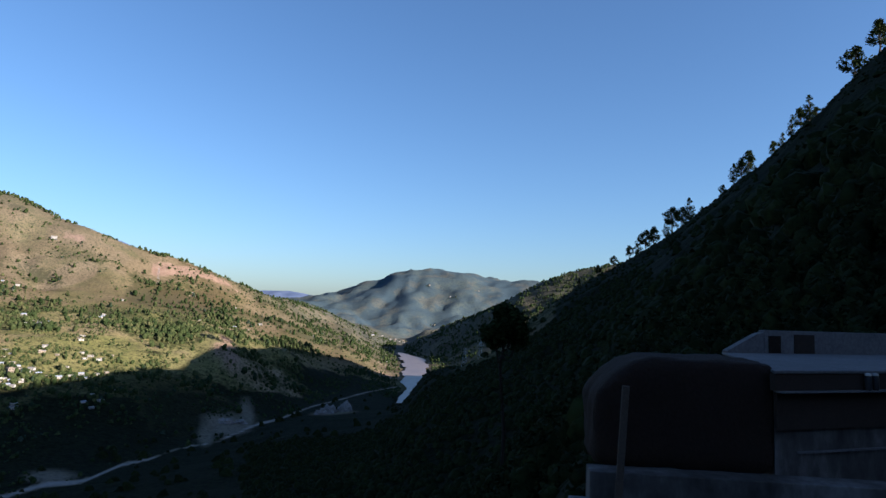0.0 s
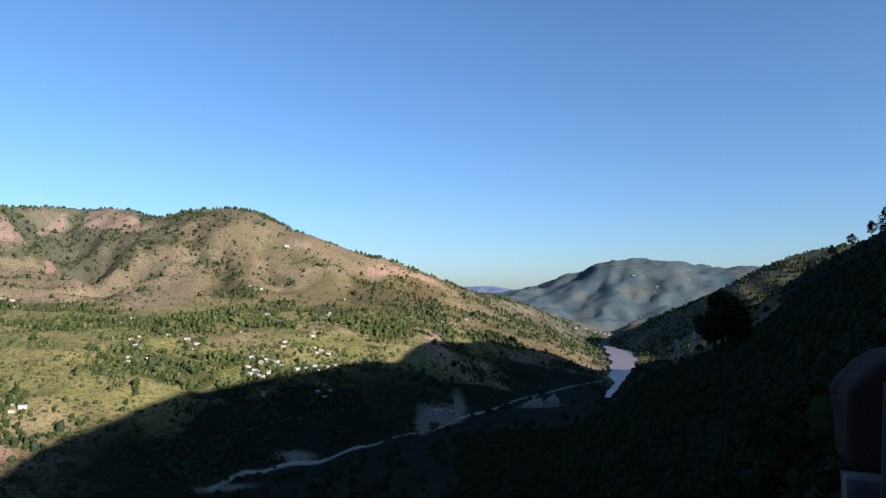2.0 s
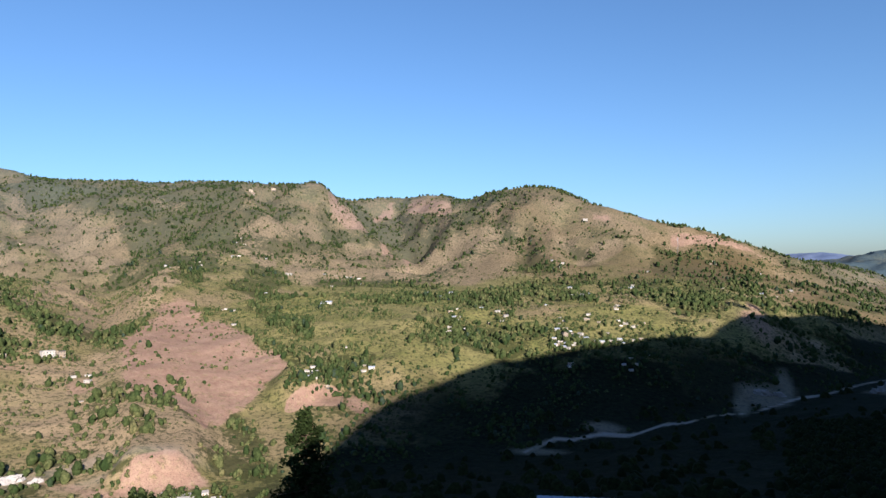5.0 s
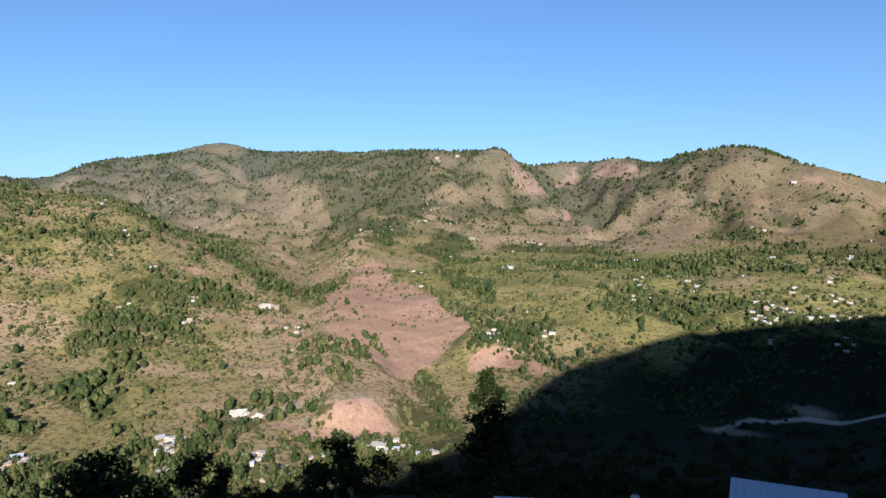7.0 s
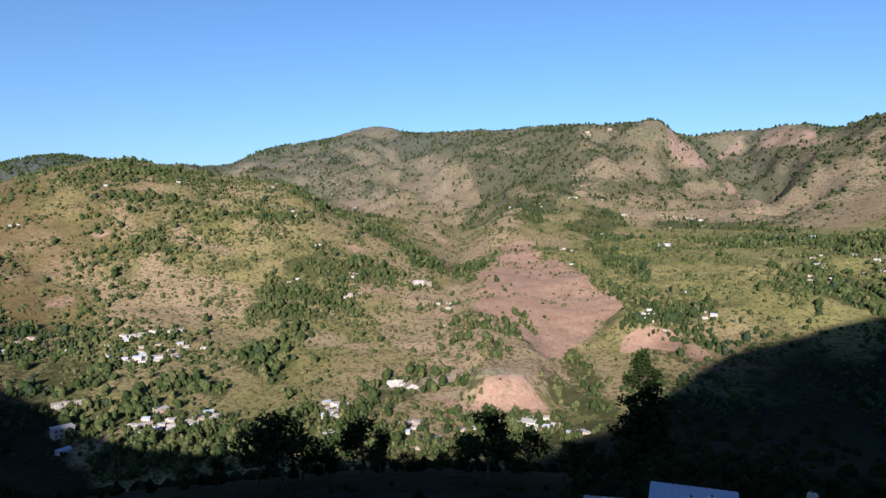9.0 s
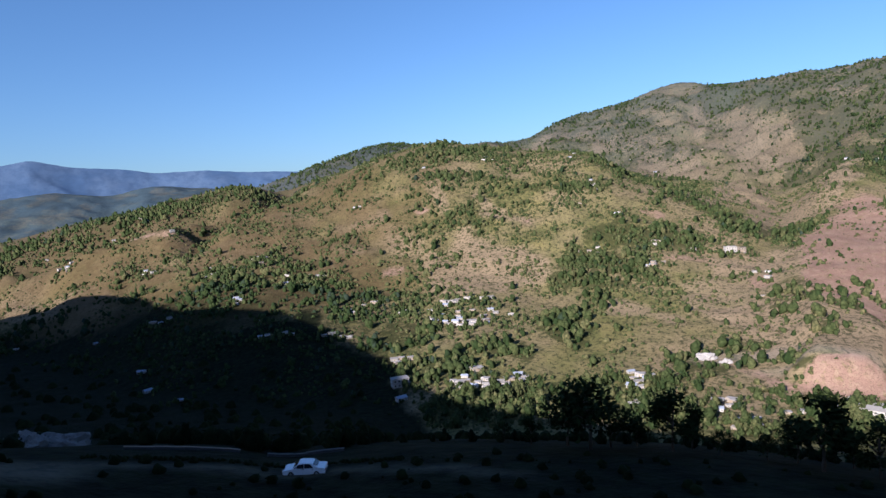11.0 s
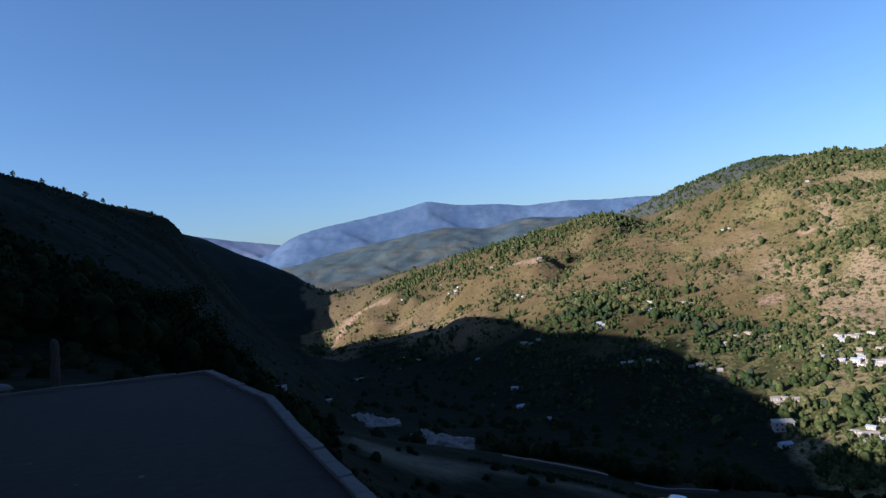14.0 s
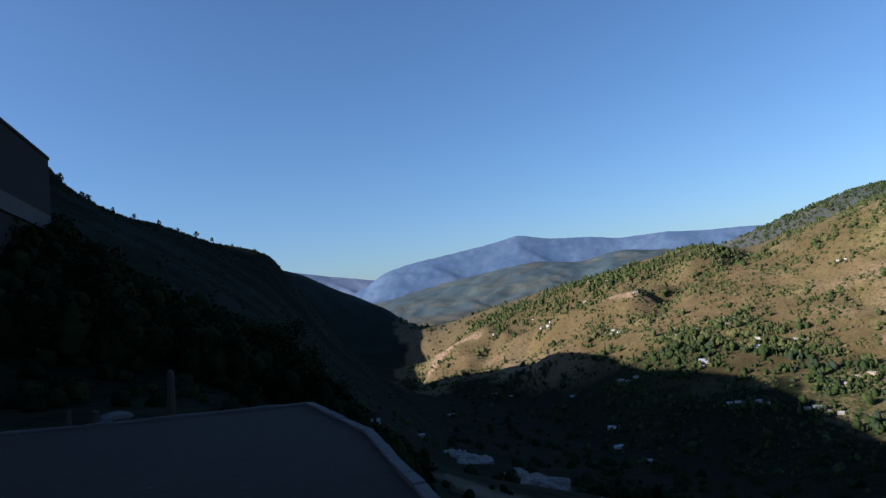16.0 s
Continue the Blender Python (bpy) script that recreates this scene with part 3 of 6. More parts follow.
WOODS_A = [(76.5, 1615, 61.6, 1403, 0.8, 96), (73.0, 1505, 63.6, 1298, 1.3, 86), (69.6, 1300, 62.6, 1309, 1.1, 82), (62.6, 1239, 56.2, 1314, 0.4, 36), (70.6, 1093, 63.6, 1057, 0.9, 70), (65.6, 1270, 62.1, 1149, 0.6, 64), (58.1, 1147, 53.3, 1259, 0.6, 34), (54.2, 1337, 53.3, 1281, 1.1, 55), (52.8, 1283, 49.5, 1266, 0.5, 21), (48.6, 1367, 45.1, 1258, 1.2, 68), (46.4, 1374, 43.8, 1396, 0.8, 44), (44.6, 1198, 42.5, 1285, 0.4, 10), (42.1, 1205, 40.9, 1259, 0.7, 44), (36.5, 1015, 35.6, 1064, 1.3, 77), (40.9, 1395, 36.6, 1290, 0.4, 22)]
WOODS_B = [(32.9, 1118, 32.2, 1086, 0.7, 22), (54.7, 958, 48.6, 946, 0.6, 58), (83.6, 1489, 79.4, 1379, 0.5, 46), (83.5, 1722, 77.4, 1542, 0.4, 16), (85.9, 586, 78.0, 581, 1.2, 26), (87.7, 551, 81.4, 511, 1.1, 22), (89.5, 513, 83.7, 496, 0.7, 11), (90.4, 430, 88.3, 404, 1.1, 20), (57.3, 515, 50.4, 524, 0.6, 17), (56.6, 467, 52.7, 490, 0.5, 8), (63.1, 367, 58.6, 345, 0.9, 16), (61.6, 423, 60.1, 380, 0.9, 16), (70.7, 345, 68.6, 342, 0.6, 8), (75.6, 650, 68.6, 685, 0.4, 24), (79.4, 716, 74.6, 667, 0.4, 26)]
WOODS_C = [(60.3, 759, 55.6, 616, 0.5, 28), (100.1, 749, 93.5, 713, 0.4, 8), (93.5, 692, 85.0, 692, 0.5, 12), (100.4, 804, 91.4, 799, 0.5, 18), (36.4, 1041, 35.2, 958, 1.1, 60), (25.0, 1010, 18.6, 997, 0.9, 85), (25.5, 793, 20.6, 747, 0.7, 55), (33.5, 850, 30.5, 932, 0.4, 36), (32.5, 1111, 30.5, 1050, 0.3, 13), (37.4, 1277, 33.4, 1259, 0.3, 12), (13.9, 1025, 7.2, 1044, 0.3, 18), (15.7, 1054, 11.6, 1083, 0.4, 33), (46.0, 1295, 43.7, 1205, 0.7, 40), (120.3, 797, 116.7, 821, 0.5, 20), (114.7, 858, 111.7, 860, 0.4, 42)]
WOODS_D = [(125.2, 696, 108.4, 552, 0.5, 11), (137.0, 984, 132.6, 879, 0.3, 12), (105.7, 428, 101.4, 426, 0.8, 15), (100.8, 308, 94.9, 324, 1.3, 16), (102.5, 385, 98.5, 364, 1.0, 16), (95.3, 388, 92.4, 382, 0.7, 12), (115.3, 597, 110.0, 612, 0.4, 13), (129.9, 908, 124.8, 869, 0.3, 8), (100.7, 835, 95.9, 812, 0.3, 13), (106.6, 535, 103.6, 519, 0.3, 10)]
WOODS_E = [(111.5, 870, 116.0, 835, 0.9, 26), (116.0, 835, 119.4, 800, 1.0, 26), (119.4, 800, 119.9, 745, 0.7, 22), (115, 900, 126, 950, 1.6, 34), (128, 920, 136, 960, 1.2, 24), (112.0, 1430, 101.5, 1560, 1.3, 130), (121, 900, 130, 905, 1.2, 22), (136.6, 978, 133.2, 932, 0.9, 26), (133.2, 932, 129.8, 925, 0.9, 26)]
WOODS = WOODS_A + WOODS_B + WOODS_C + WOODS_D + WOODS_E
SCARS_A = [(53.3, 1413, 50.0, 1337, 0.5, 54), (50.0, 1337, 46.8, 1156, 0.3, 36), (46.4, 1494, 43.4, 1404, 0.5, 40), (49.6, 1451, 48.2, 1536, 0.3, 28), (65.8, 691, 68.1, 563, 1.7, 82), (65.6, 646, 61.1, 545, 1.7, 69), (64.6, 502, 59.3, 526, 1.5, 42), (63.1, 470, 61.6, 481, 1.5, 32), (63.2, 435, 62.7, 447, 0.7, 14), (81.8, 647, 80.4, 637, 0.5, 12), (67.6, 481, 64.1, 418, 0.3, 12), (73.6, 509, 72.4, 509, 0.4, 14), (56.1, 451, 53.2, 454, 0.4, 8), (57.1, 446, 56.3, 450, 0.5, 8), (51.8, 449, 50.8, 441, 0.4, 8)]
SCARS_B = [(76.1, 367, 70.7, 331, 0.5, 8), (80.4, 543, 76.6, 549, 0.2, 8), (23.9, 1156, 17.1, 1239, 0.4, 24), (18.6, 725, 17.4, 722, 0.6, 19), (30.4, 1204, 29.4, 1193, 0.4, 11), (5.5, 993, 3.9, 954, 0.3, 24), (18.1, 777, 17.7, 710, 0.6, 20), (101.2, 676, 100.5, 675, 0.5, 10), (91.9, 626, 91.4, 634, 0.4, 8), (104.5, 573, 103.1, 575, 0.4, 8), (135.6, 905, 138.9, 929, 0.5, 9), (138.9, 929, 140.2, 895, 0.6, 14), (140.2, 895, 141.2, 850, 0.6, 18), (121.9, 761, 124.9, 814, 0.2, 8)]
SCARS = SCARS_A + SCARS_B
# Thick woods as ovals, most of them added to darken the shaded lower slopes.
GROVES = [(94, 305, 8, 26), (81, 300, 5, 22), (72, 286, 5, 14), (118, 440, 12, 60), (128, 560, 8, 70), (113, 470, 9, 60), (121, 545, 8, 70), (108, 420, 8, 40), (110, 370, 9, 45), (122, 420, 9, 60), (117, 480, 8, 40), (-9, 1400, 15, 330), (44, 400, 9, 50)]
GROVES += [(33, 450, 8, 60), (22, 540, 7, 60), (124, 500, 8, 80), (113, 400, 8, 50), (133, 620, 5, 90), (105, 370, 6, 30), (15, 600, 5, 70), (28, 510, 7, 70), (20, 610, 6, 50), (112, 500, 6, 60), (130, 520, 8, 90), (136, 560, 5, 120), (120, 600, 8, 50), (38, 430, 7, 50)]
# Clusters of small houses: azimuth, distance, half-extents and number.
HAMLETS_A = [(99.3, 480, 4.5, 7, 9), (97.9, 446, 3.0, 14, 22), (103.7, 395, 1.0, 7, 4), (96.0, 339, 3.3, 11, 11), (82.7, 340, 1.1, 9, 5), (83.5, 304, 1.4, 4, 3), (75.7, 311, 0.4, 4, 2), (73.6, 283, 0.3, 4, 2), (111.5, 573, 1.9, 21, 10), (106.6, 503, 1.7, 11, 6), (109.3, 451, 1.2, 5, 4), (119.1, 636, 0.7, 15, 5), (116.3, 639, 1.6, 19, 6), (117.1, 544, 0.6, 8, 4), (124.2, 696, 0.7, 9, 3), (122.5, 965, 0.6, 60, 3), (124.2, 885, 1.0, 18, 3), (106.5, 729, 0.4, 4, 2)]
HAMLETS_B = [(114.9, 461, 1.9, 4, 4), (123.6, 549, 0.9, 10, 3), (108.6, 1325, 0.8, 60, 2), (111.3, 921, 0.5, 60, 3), (126.5, 880, 0.4, 9, 2), (121.9, 770, 0.1, 5, 1), (87.1, 559, 1.5, 9, 5), (81.4, 526, 0.4, 10, 4), (80.9, 572, 0.4, 4, 3), (88.0, 823, 0.9, 60, 5), (85.6, 691, 0.6, 14, 4), (94.6, 794, 0.8, 20, 4), (82.4, 1442, 0.7, 51, 3), (64.3, 1035, 0.7, 25, 5), (67.1, 1054, 0.5, 53, 3), (61.1, 1163, 0.5, 18, 3), (53.5, 955, 0.7, 60, 5), (54.1, 762, 0.6, 21, 3)]
HAMLETS_C = [(42.6, 661, 0.6, 31, 5), (42.6, 606, 1.1, 12, 4), (38.9, 639, 0.9, 21, 4), (33.8, 615, 1.1, 32, 7), (33.6, 980, 0.6, 18, 3), (32.2, 807, 0.3, 48, 3), (33.5, 573, 0.7, 13, 6), (44.4, 795, 1.5, 53, 4), (55.3, 475, 0.6, 10, 5), (50.6, 501, 0.5, 7, 3), (78.0, 568, 0.5, 6, 2), (82.6, 336, 1.1, 9, 4), (97.1, 337, 1.4, 9, 7), (65.1, 316, 2.0, 9, 8), (60.7, 301, 0.4, 4, 2), (74.4, 287, 1.2, 6, 3), (75.7, 309, 1.0, 7, 3), (87.1, 655, 0.1, 6, 1)]
HAMLETS_D = [(83.9, 627, 0.2, 5, 2), (31.2, 595, 2.0, 6, 8), (33.0, 568, 0.7, 8, 4), (27.8, 601, 1.0, 15, 6), (27.7, 651, 1.1, 11, 6), (27.4, 839, 0.7, 20, 3), (32.4, 841, 0.3, 26, 2), (31.5, 768, 0.6, 16, 2), (28.4, 705, 0.6, 16, 3), (20.6, 1054, 0.9, 24, 3), (20.5, 907, 0.4, 20, 2), (17.3, 929, 0.9, 40, 4), (28.2, 547, 1.1, 12, 4), (32.6, 532, 0.3, 7, 2), (11.3, 1384, 0.2, 35, 1)]
HAMLETS = HAMLETS_A + HAMLETS_B + HAMLETS_C + HAMLETS_D


def all_homes():
    """Single houses outside the hamlets, then the hamlets' own, none overlapping."""
    rng = random.Random(17)
    out = [h for h in HOUSES if not any(abs(h[0] - a) < wa * 1.3 + 0.3 and abs(h[1] - d) < wd * 1.5 + 15 for a, d, wa, wd, n in HAMLETS)]
    for a, d, wa, wd, n in HAMLETS:
        for k in range(n):
            for go in range(12):
                h = (a + rng.uniform(-wa, wa), d + rng.uniform(-wd, wd), rng.uniform(6.5, 11.0))
                if all(math.hypot((h[0] - o[0]) * d / 57.3, h[1] - o[1]) > 4.2 for o in out):
                    out.append(h)
                    break
    return out


HOMES = all_homes()


def ragged_rim(az, rings):
    a = np.radians(az)[:, None]
    x, y = -np.sin(a) * rings, np.cos(a) * rings
    return 0.75 * fbm(x, y, 90, 6) + 0.25 * fbm(x + 40, y, 18, 3)


def patch(az, rings, rag, a, d, wa, wd, soft=0.9):
    """1 within an oval of the plan, with a ragged rim, 0 outside."""
    r = np.hypot((az[:, None] - a) / wa, (rings[None, :] - d) / wd) + rag
    return np.clip((1 + soft / 2 - r) / soft, 0, 1)


def strip(az, rings, rag, a0, d0, a1, d1, wa, wd, soft=0.9):
    """1 within a strip of the plan, with a ragged rim, 0 outside."""
    u, v = (az[:, None] - a0) / wa, (rings[None, :] - d0) / wd
    p, q = (a1 - a0) / wa, (d1 - d0) / wd
    k = np.clip((u * p + v * q) / max(1e-6, p * p + q * q), 0, 1)
    r = np.hypot(u - k * p, v - k * q) + rag
    return np.clip((1 + soft / 2 - r) / soft, 0, 1)


def covers(az, rings, z):
    """How far each spot is dry grass, bare earth, woodland or track, or painted with haze or shade."""
    a = np.radians(az)[:, None]
    x, y = -np.sin(a) * rings, np.cos(a) * rings
    rag = ragged_rim(az, rings)
    rim = 0.8 * rag + 0.5 * fbm(x + 11, y + 77, 34, 4)
    dry = np.clip(fbm(x + 50, y, 140, 5) * 1.3 - 0.30, 0, 0.6)
    dry = np.maximum(dry, np.clip((rings - 1000) / 300, 0, 0.28) * np.ones_like(z))
    for p in DRY:
        dry = np.maximum(dry, strip(az, rings, rim, *p) * (0.5 if p[0] > 84 and p[1] < 1000 and p[0] < 120 else 0.8))
    scar = 0.0 * z
    for p in SCARS:
        scar = np.maximum(scar, strip(az, rings, rim, *p) * (0.45 if p[1] > 1000 else 0.92 if 50 < p[0] < 69 else 0.34))
    scar = np.maximum(scar, np.maximum(patch(az, rings, rag, 67.3, 337, 2.6, 11), patch(az, rings, rag, 67.4, 336, 3.3, 8)))
    lush = 1 - 0.5 * np.clip((az - 84) / 10, 0, 1)[:, None] * np.clip((rings - 480) / 60, 0, 1)
    wood = np.clip(fbm(x, y + 200, 70, 6) * 2.6 - 0.12, 0, 1) * 0.8 * lush
    wood = np.maximum(wood, np.clip((rings - 1000) / 200, 0, 1) * np.clip(fbm(x + 33, y + 90, 150, 6) * 2.6 - 0.1, 0, 0.6))
    for p in WOODS:
        wood = np.maximum(wood, strip(az, rings, rim, *p, 1.1) * (0.5 if p[0] > 90 and 640 < p[1] < 900 else 0.8))
    for p in GROVES:
        wood = np.maximum(wood, patch(az, rings, rag, *p, 0.9) * np.clip(0.62 + fbm(x + 5, y + 9, 45, 4) * 1.3, 0, 1))
    wood = wood * (1 - scar) * (1 - dry * 0.6)
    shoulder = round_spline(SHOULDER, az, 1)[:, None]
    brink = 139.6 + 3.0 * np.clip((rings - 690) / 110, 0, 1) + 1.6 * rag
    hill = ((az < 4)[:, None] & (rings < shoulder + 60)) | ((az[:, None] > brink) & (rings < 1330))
    # The painted dark cover is widened over lower slopes that lie in shade.
    shade_reach = 120 * np.clip((az - 100) / 7, 0, 1) * np.clip((141 - az) / 6, 0, 1) + 75 * np.clip((58 - az) / 6, 0, 1) + 75 * np.clip((43 - az) / 8, 0, 1)
    near = np.clip((shoulder - 15 + shade_reach[:, None] * (1 + 1.5 * rag) - rings) / 30, 0, 1)
    painted_shade = np.where(hill, 1.0, near)
    # Beyond the swell the painted shade is thinned, to look sunlit and hazy.
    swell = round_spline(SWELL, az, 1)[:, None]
    painted_shade = np.where(((az < 4) & (az > -10))[:, None] & (rings > swell + 25 + 20 * rag), 0.45 * painted_shade, painted_shade)
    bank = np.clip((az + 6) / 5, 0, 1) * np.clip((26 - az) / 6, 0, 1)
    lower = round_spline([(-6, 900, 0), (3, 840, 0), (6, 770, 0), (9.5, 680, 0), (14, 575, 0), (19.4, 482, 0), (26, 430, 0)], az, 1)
    painted_shade = np.maximum(painted_shade, bank[:, None] * np.clip((lower[:, None] * (1 + 0.12 * rag) - rings) / 60, 0, 1))
    # Further ovals of shade painted on the lower slopes.
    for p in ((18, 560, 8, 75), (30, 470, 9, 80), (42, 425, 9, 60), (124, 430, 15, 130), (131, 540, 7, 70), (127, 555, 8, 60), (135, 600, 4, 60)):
        painted_shade = np.maximum(painted_shade, 0.96 * patch(az, rings, rag, *p))
    wood = wood * (1 - painted_shade)
    # Painted haze grows with distance from 800 m, stronger past azimuth 94.
    haze_tint = np.clip((rings - 1950) / 300, 0, 1) * np.ones_like(z)
    haze_tint = np.maximum(haze_tint, 0.5 * np.clip((rings - 800) / 1000, 0, 1))
    haze_tint = np.maximum(haze_tint, 0.66 * np.clip((rings - 1150) / 150, 0, 1) * np.clip((az - 94) / 6, 0, 1)[:, None])
    haze_tint = haze_tint * (1 - 0.85 * patch(az, rings, rag, 19.5, 1220, 7.0, 190))
    track = 0.0 * z
    lane = np.where((az > 88) & (az < 140), 57 + 0.34 * (az - 94) - 0.004 * (az - 94) ** 2, -99)[:, None]
    track = np.maximum(track, np.clip(1.5 - np.abs(rings - lane) / 1.3, 0, 1) * 0.12 * np.clip((az - 90) / 8, 0, 1)[:, None])
    valley = np.where((az > 3.5) & (az < 37), round_spline([(3, 860, 0), (6, 790, 0), (9.5, 700, 0), (14, 594, 0), (19.4, 500, 0), (22, 478, 0), (28.5, 418, 0), (33.5, 401, 0), (37, 374, 0)], az, 1) + 4 * np.sin(az * 1.3), -99)[:, None]
    track = np.maximum(track, np.clip(1.6 - np.abs(rings - valley) / (2.2 + 1.6 * fbm(x, y, 40, 2)), 0, 1) * 0.95)
    for p in ((17.6, 560, 1.3, 26), (19.2, 520, 0.5, 30), (16.2, 600, 0.5, 40), (9.0, 622, 1.4, 12), (30.2, 430, 1.4, 9), (36.2, 372, 2.2, 6), (73.5, 375, 3.0, 9), (70, 352, 4.5, 6), (76.9, 369, 1.9, 9), (135.0, 60.5, 4.2, 2.6)):
        track = np.maximum(track, patch(az, rings, rag, *p) * (0.28 if p[1] > 100 else 0.16))
    field = np.clip(fbm(x + 510, y + 40, 120, 4) * 2 + 0.75, 0, 1) * np.clip((64 - az) / 5, 0, 1)[:, None] * np.clip((az - 12) / 8, 0, 1)[:, None] * np.clip((1000 - rings) / 120, 0, 1)
    # Bright meadow is kept off the shaded lower slopes so that they stay dark.
    field = np.maximum(field, 0.25 * np.clip(fbm(x + 210, y + 40, 90, 4) * 3, 0, 1) * np.clip((900 - rings) / 80, 0, 1)) * np.clip((rings - shoulder - 110) / 60, 0, 1)
    # Brown scrub tone; past azimuth 96 its darkness also stands in for grazing sun.
    heath_shade = np.clip((az - 96) / 10, 0, 1)[:, None] * np.clip((rings - 480) / 60, 0, 1) * (1.1 - 0.5 * np.clip(dry, 0, 1)) * np.where(az > 122, 1.25, 1.0)[:, None] + 0.75 * np.clip((44 - az) / 10, 0, 1)[:, None] * np.clip((rings - 850) / 120, 0, 1)
    heath_shade = np.clip(np.maximum(heath_shade, 0.4 * np.clip((rings - 1000) / 150, 0, 1)) * (0.9 + 0.9 * fbm(x + 61, y, 60, 4)), 0, 1) * (1 - scar)
    return dict(heath_shade=heath_shade, field=field * (1 - scar), dry=dry, scar=scar, wood=wood * (1 - np.clip(track * 2, 0, 1)), painted_shade=painted_shade * (1 - np.clip(track * 2, 0, 1)), haze_tint=haze_tint, track=track)


HEIGHT, LINE_D = land(AZ, RINGS)
HEIGHT = relief(AZ, RINGS, HEIGHT, LINE_D)
COVER = covers(AZ, RINGS, HEIGHT)


def build_land():
    n, r = len(AZ), len(RINGS)
    a = np.radians(AZ)[:, None]
    co = np.empty((n * r + 1, 3), np.float32)
    co[:-1, 0], co[:-1, 1], co[:-1, 2] = (-np.sin(a) * RINGS).ravel(), (np.cos(a) * RINGS).ravel(), HEIGHT.ravel()
    co[-1] = (0, 0, -0.6)
    i, j = np.meshgrid(np.arange(n), np.arange(r - 1), indexing="ij")
    k = (i + 1) % n
    quads = np.stack([i * r + j, i * r + j + 1, k * r + j + 1, k * r + j], -1).reshape(-1, 4)[:, ::-1]
    me = bpy.data.meshes.new("ground")
    me.vertices.add(len(co))
    me.vertices.foreach_set("co", co.ravel())
    tri = np.stack([np.arange(n) * r, ((np.arange(n) + 1) % n) * r, np.full(n, n * r)], -1)
    me.loops.add(quads.size + tri.size)
    me.loops.foreach_set("vertex_index", np.concatenate([quads.ravel(), tri.ravel()]).astype(np.int32))
    me.polygons.add(len(quads) + n)
    me.polygons.foreach_set("loop_start", np.concatenate([np.arange(len(quads)) * 4, quads.size + np.arange(n) * 3]).astype(np.int32))
    me.update(calc_edges=True)
    me.polygons.foreach_set("use_smooth", np.ones(len(me.polygons), bool))
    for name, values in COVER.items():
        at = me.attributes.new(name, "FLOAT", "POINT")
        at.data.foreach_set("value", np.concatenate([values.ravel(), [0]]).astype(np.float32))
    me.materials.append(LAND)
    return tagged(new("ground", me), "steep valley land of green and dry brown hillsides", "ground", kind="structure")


def ground_z(az, d):
    """The land's height at azimuths and distances."""
    az = (np.atleast_1d(np.asarray(az, float)) + 42) % 360 - 42
    d = np.atleast_1d(np.asarray(d, float))
    i = np.clip(np.searchsorted(AZ, az) - 1, 0, len(AZ) - 2)
    j = np.clip(np.searchsorted(RINGS, d) - 1, 0, len(RINGS) - 2)
    u = np.clip((az - AZ[i]) / (AZ[i + 1] - AZ[i]), 0, 1)
    v = np.clip((d - RINGS[j]) / (RINGS[j + 1] - RINGS[j]), 0, 1)
    return (HEIGHT[i, j] * (1 - v) + HEIGHT[i, j + 1] * v) * (1 - u) + (HEIGHT[i + 1, j] * (1 - v) + HEIGHT[i + 1, j + 1] * v) * u


def cover_at(name, az, d):
    i = np.clip(np.searchsorted(AZ, (np.asarray(az) + 42) % 360 - 42), 0, len(AZ) - 1)
    j = np.clip(np.searchsorted(RINGS, d), 0, len(RINGS) - 1)
    return COVER[name][i, j]


def spot(az, d, lift=0.0):
    """The place on the land at an azimuth and distance."""
    return Vector((-math.sin(radians(az)) * d, math.cos(radians(az)) * d, float(ground_z(az, d)[0]) + lift))


build_land()


# ---- trees that nobody could count ----
def dome(rng, wide, low, high):
    """An uneven low lump of foliage, open below: points and triangles."""
    n = 4
    v = [(rng.uniform(-0.25, 0.25) * wide, rng.uniform(-0.25, 0.25) * wide, high)]
    for z, w in ((low + (high - low) * 0.80, 0.64), (low + (high - low) * 0.22, 1.0)):
        off = rng.uniform(0, 1)
        for k in range(n):
            a = 6.283 * (k + off + rng.uniform(-0.3, 0.3)) / n
            r = wide * w * rng.uniform(0.7, 1.2)
            v.append((math.cos(a) * r, math.sin(a) * r, z + rng.uniform(-0.12, 0.12) * (high - low)))
    f = [(0, 1 + k, 1 + (k + 1) % n) for k in range(n)]
    for k in range(n):
        a, b, c, d = 1 + k, 1 + (k + 1) % n, 5 + k, 5 + (k + 1) % n
        f += [(a, c, d), (a, d, b)]
    return v, f


def lumps(*pieces):
    v, f = [], []
    for pv, pf in pieces:
        f += [tuple(i + len(v) for i in t) for t in pf]
        v += pv
    return np.array(v), np.array(f)


def sprigs(rng, n, wide, low, high, size):
    """Loose sprays of leaves round a crown: one triangle each."""
    v, f = [], []
    for k in range(n):
        u = Vector((rng.gauss(0, 1), rng.gauss(0, 1), rng.gauss(0, 1))).normalized() * rng.uniform(0.75, 1.15)
        c = Vector((u.x * wide, u.y * wide, (low + high) / 2 + u.z * (high - low) / 2))
        for _ in range(3):
            v.append(tuple(c + Vector((rng.gauss(0, 1), rng.gauss(0, 1), rng.gauss(0, 0.8))).normalized() * size * rng.uniform(0.6, 1.3)))
        f.append((3 * k, 3 * k + 1, 3 * k + 2))
    return v, f


def shift(geo, x, y):
    return [(a + x, b + y, c) for a, b, c in geo[0]], geo[1]


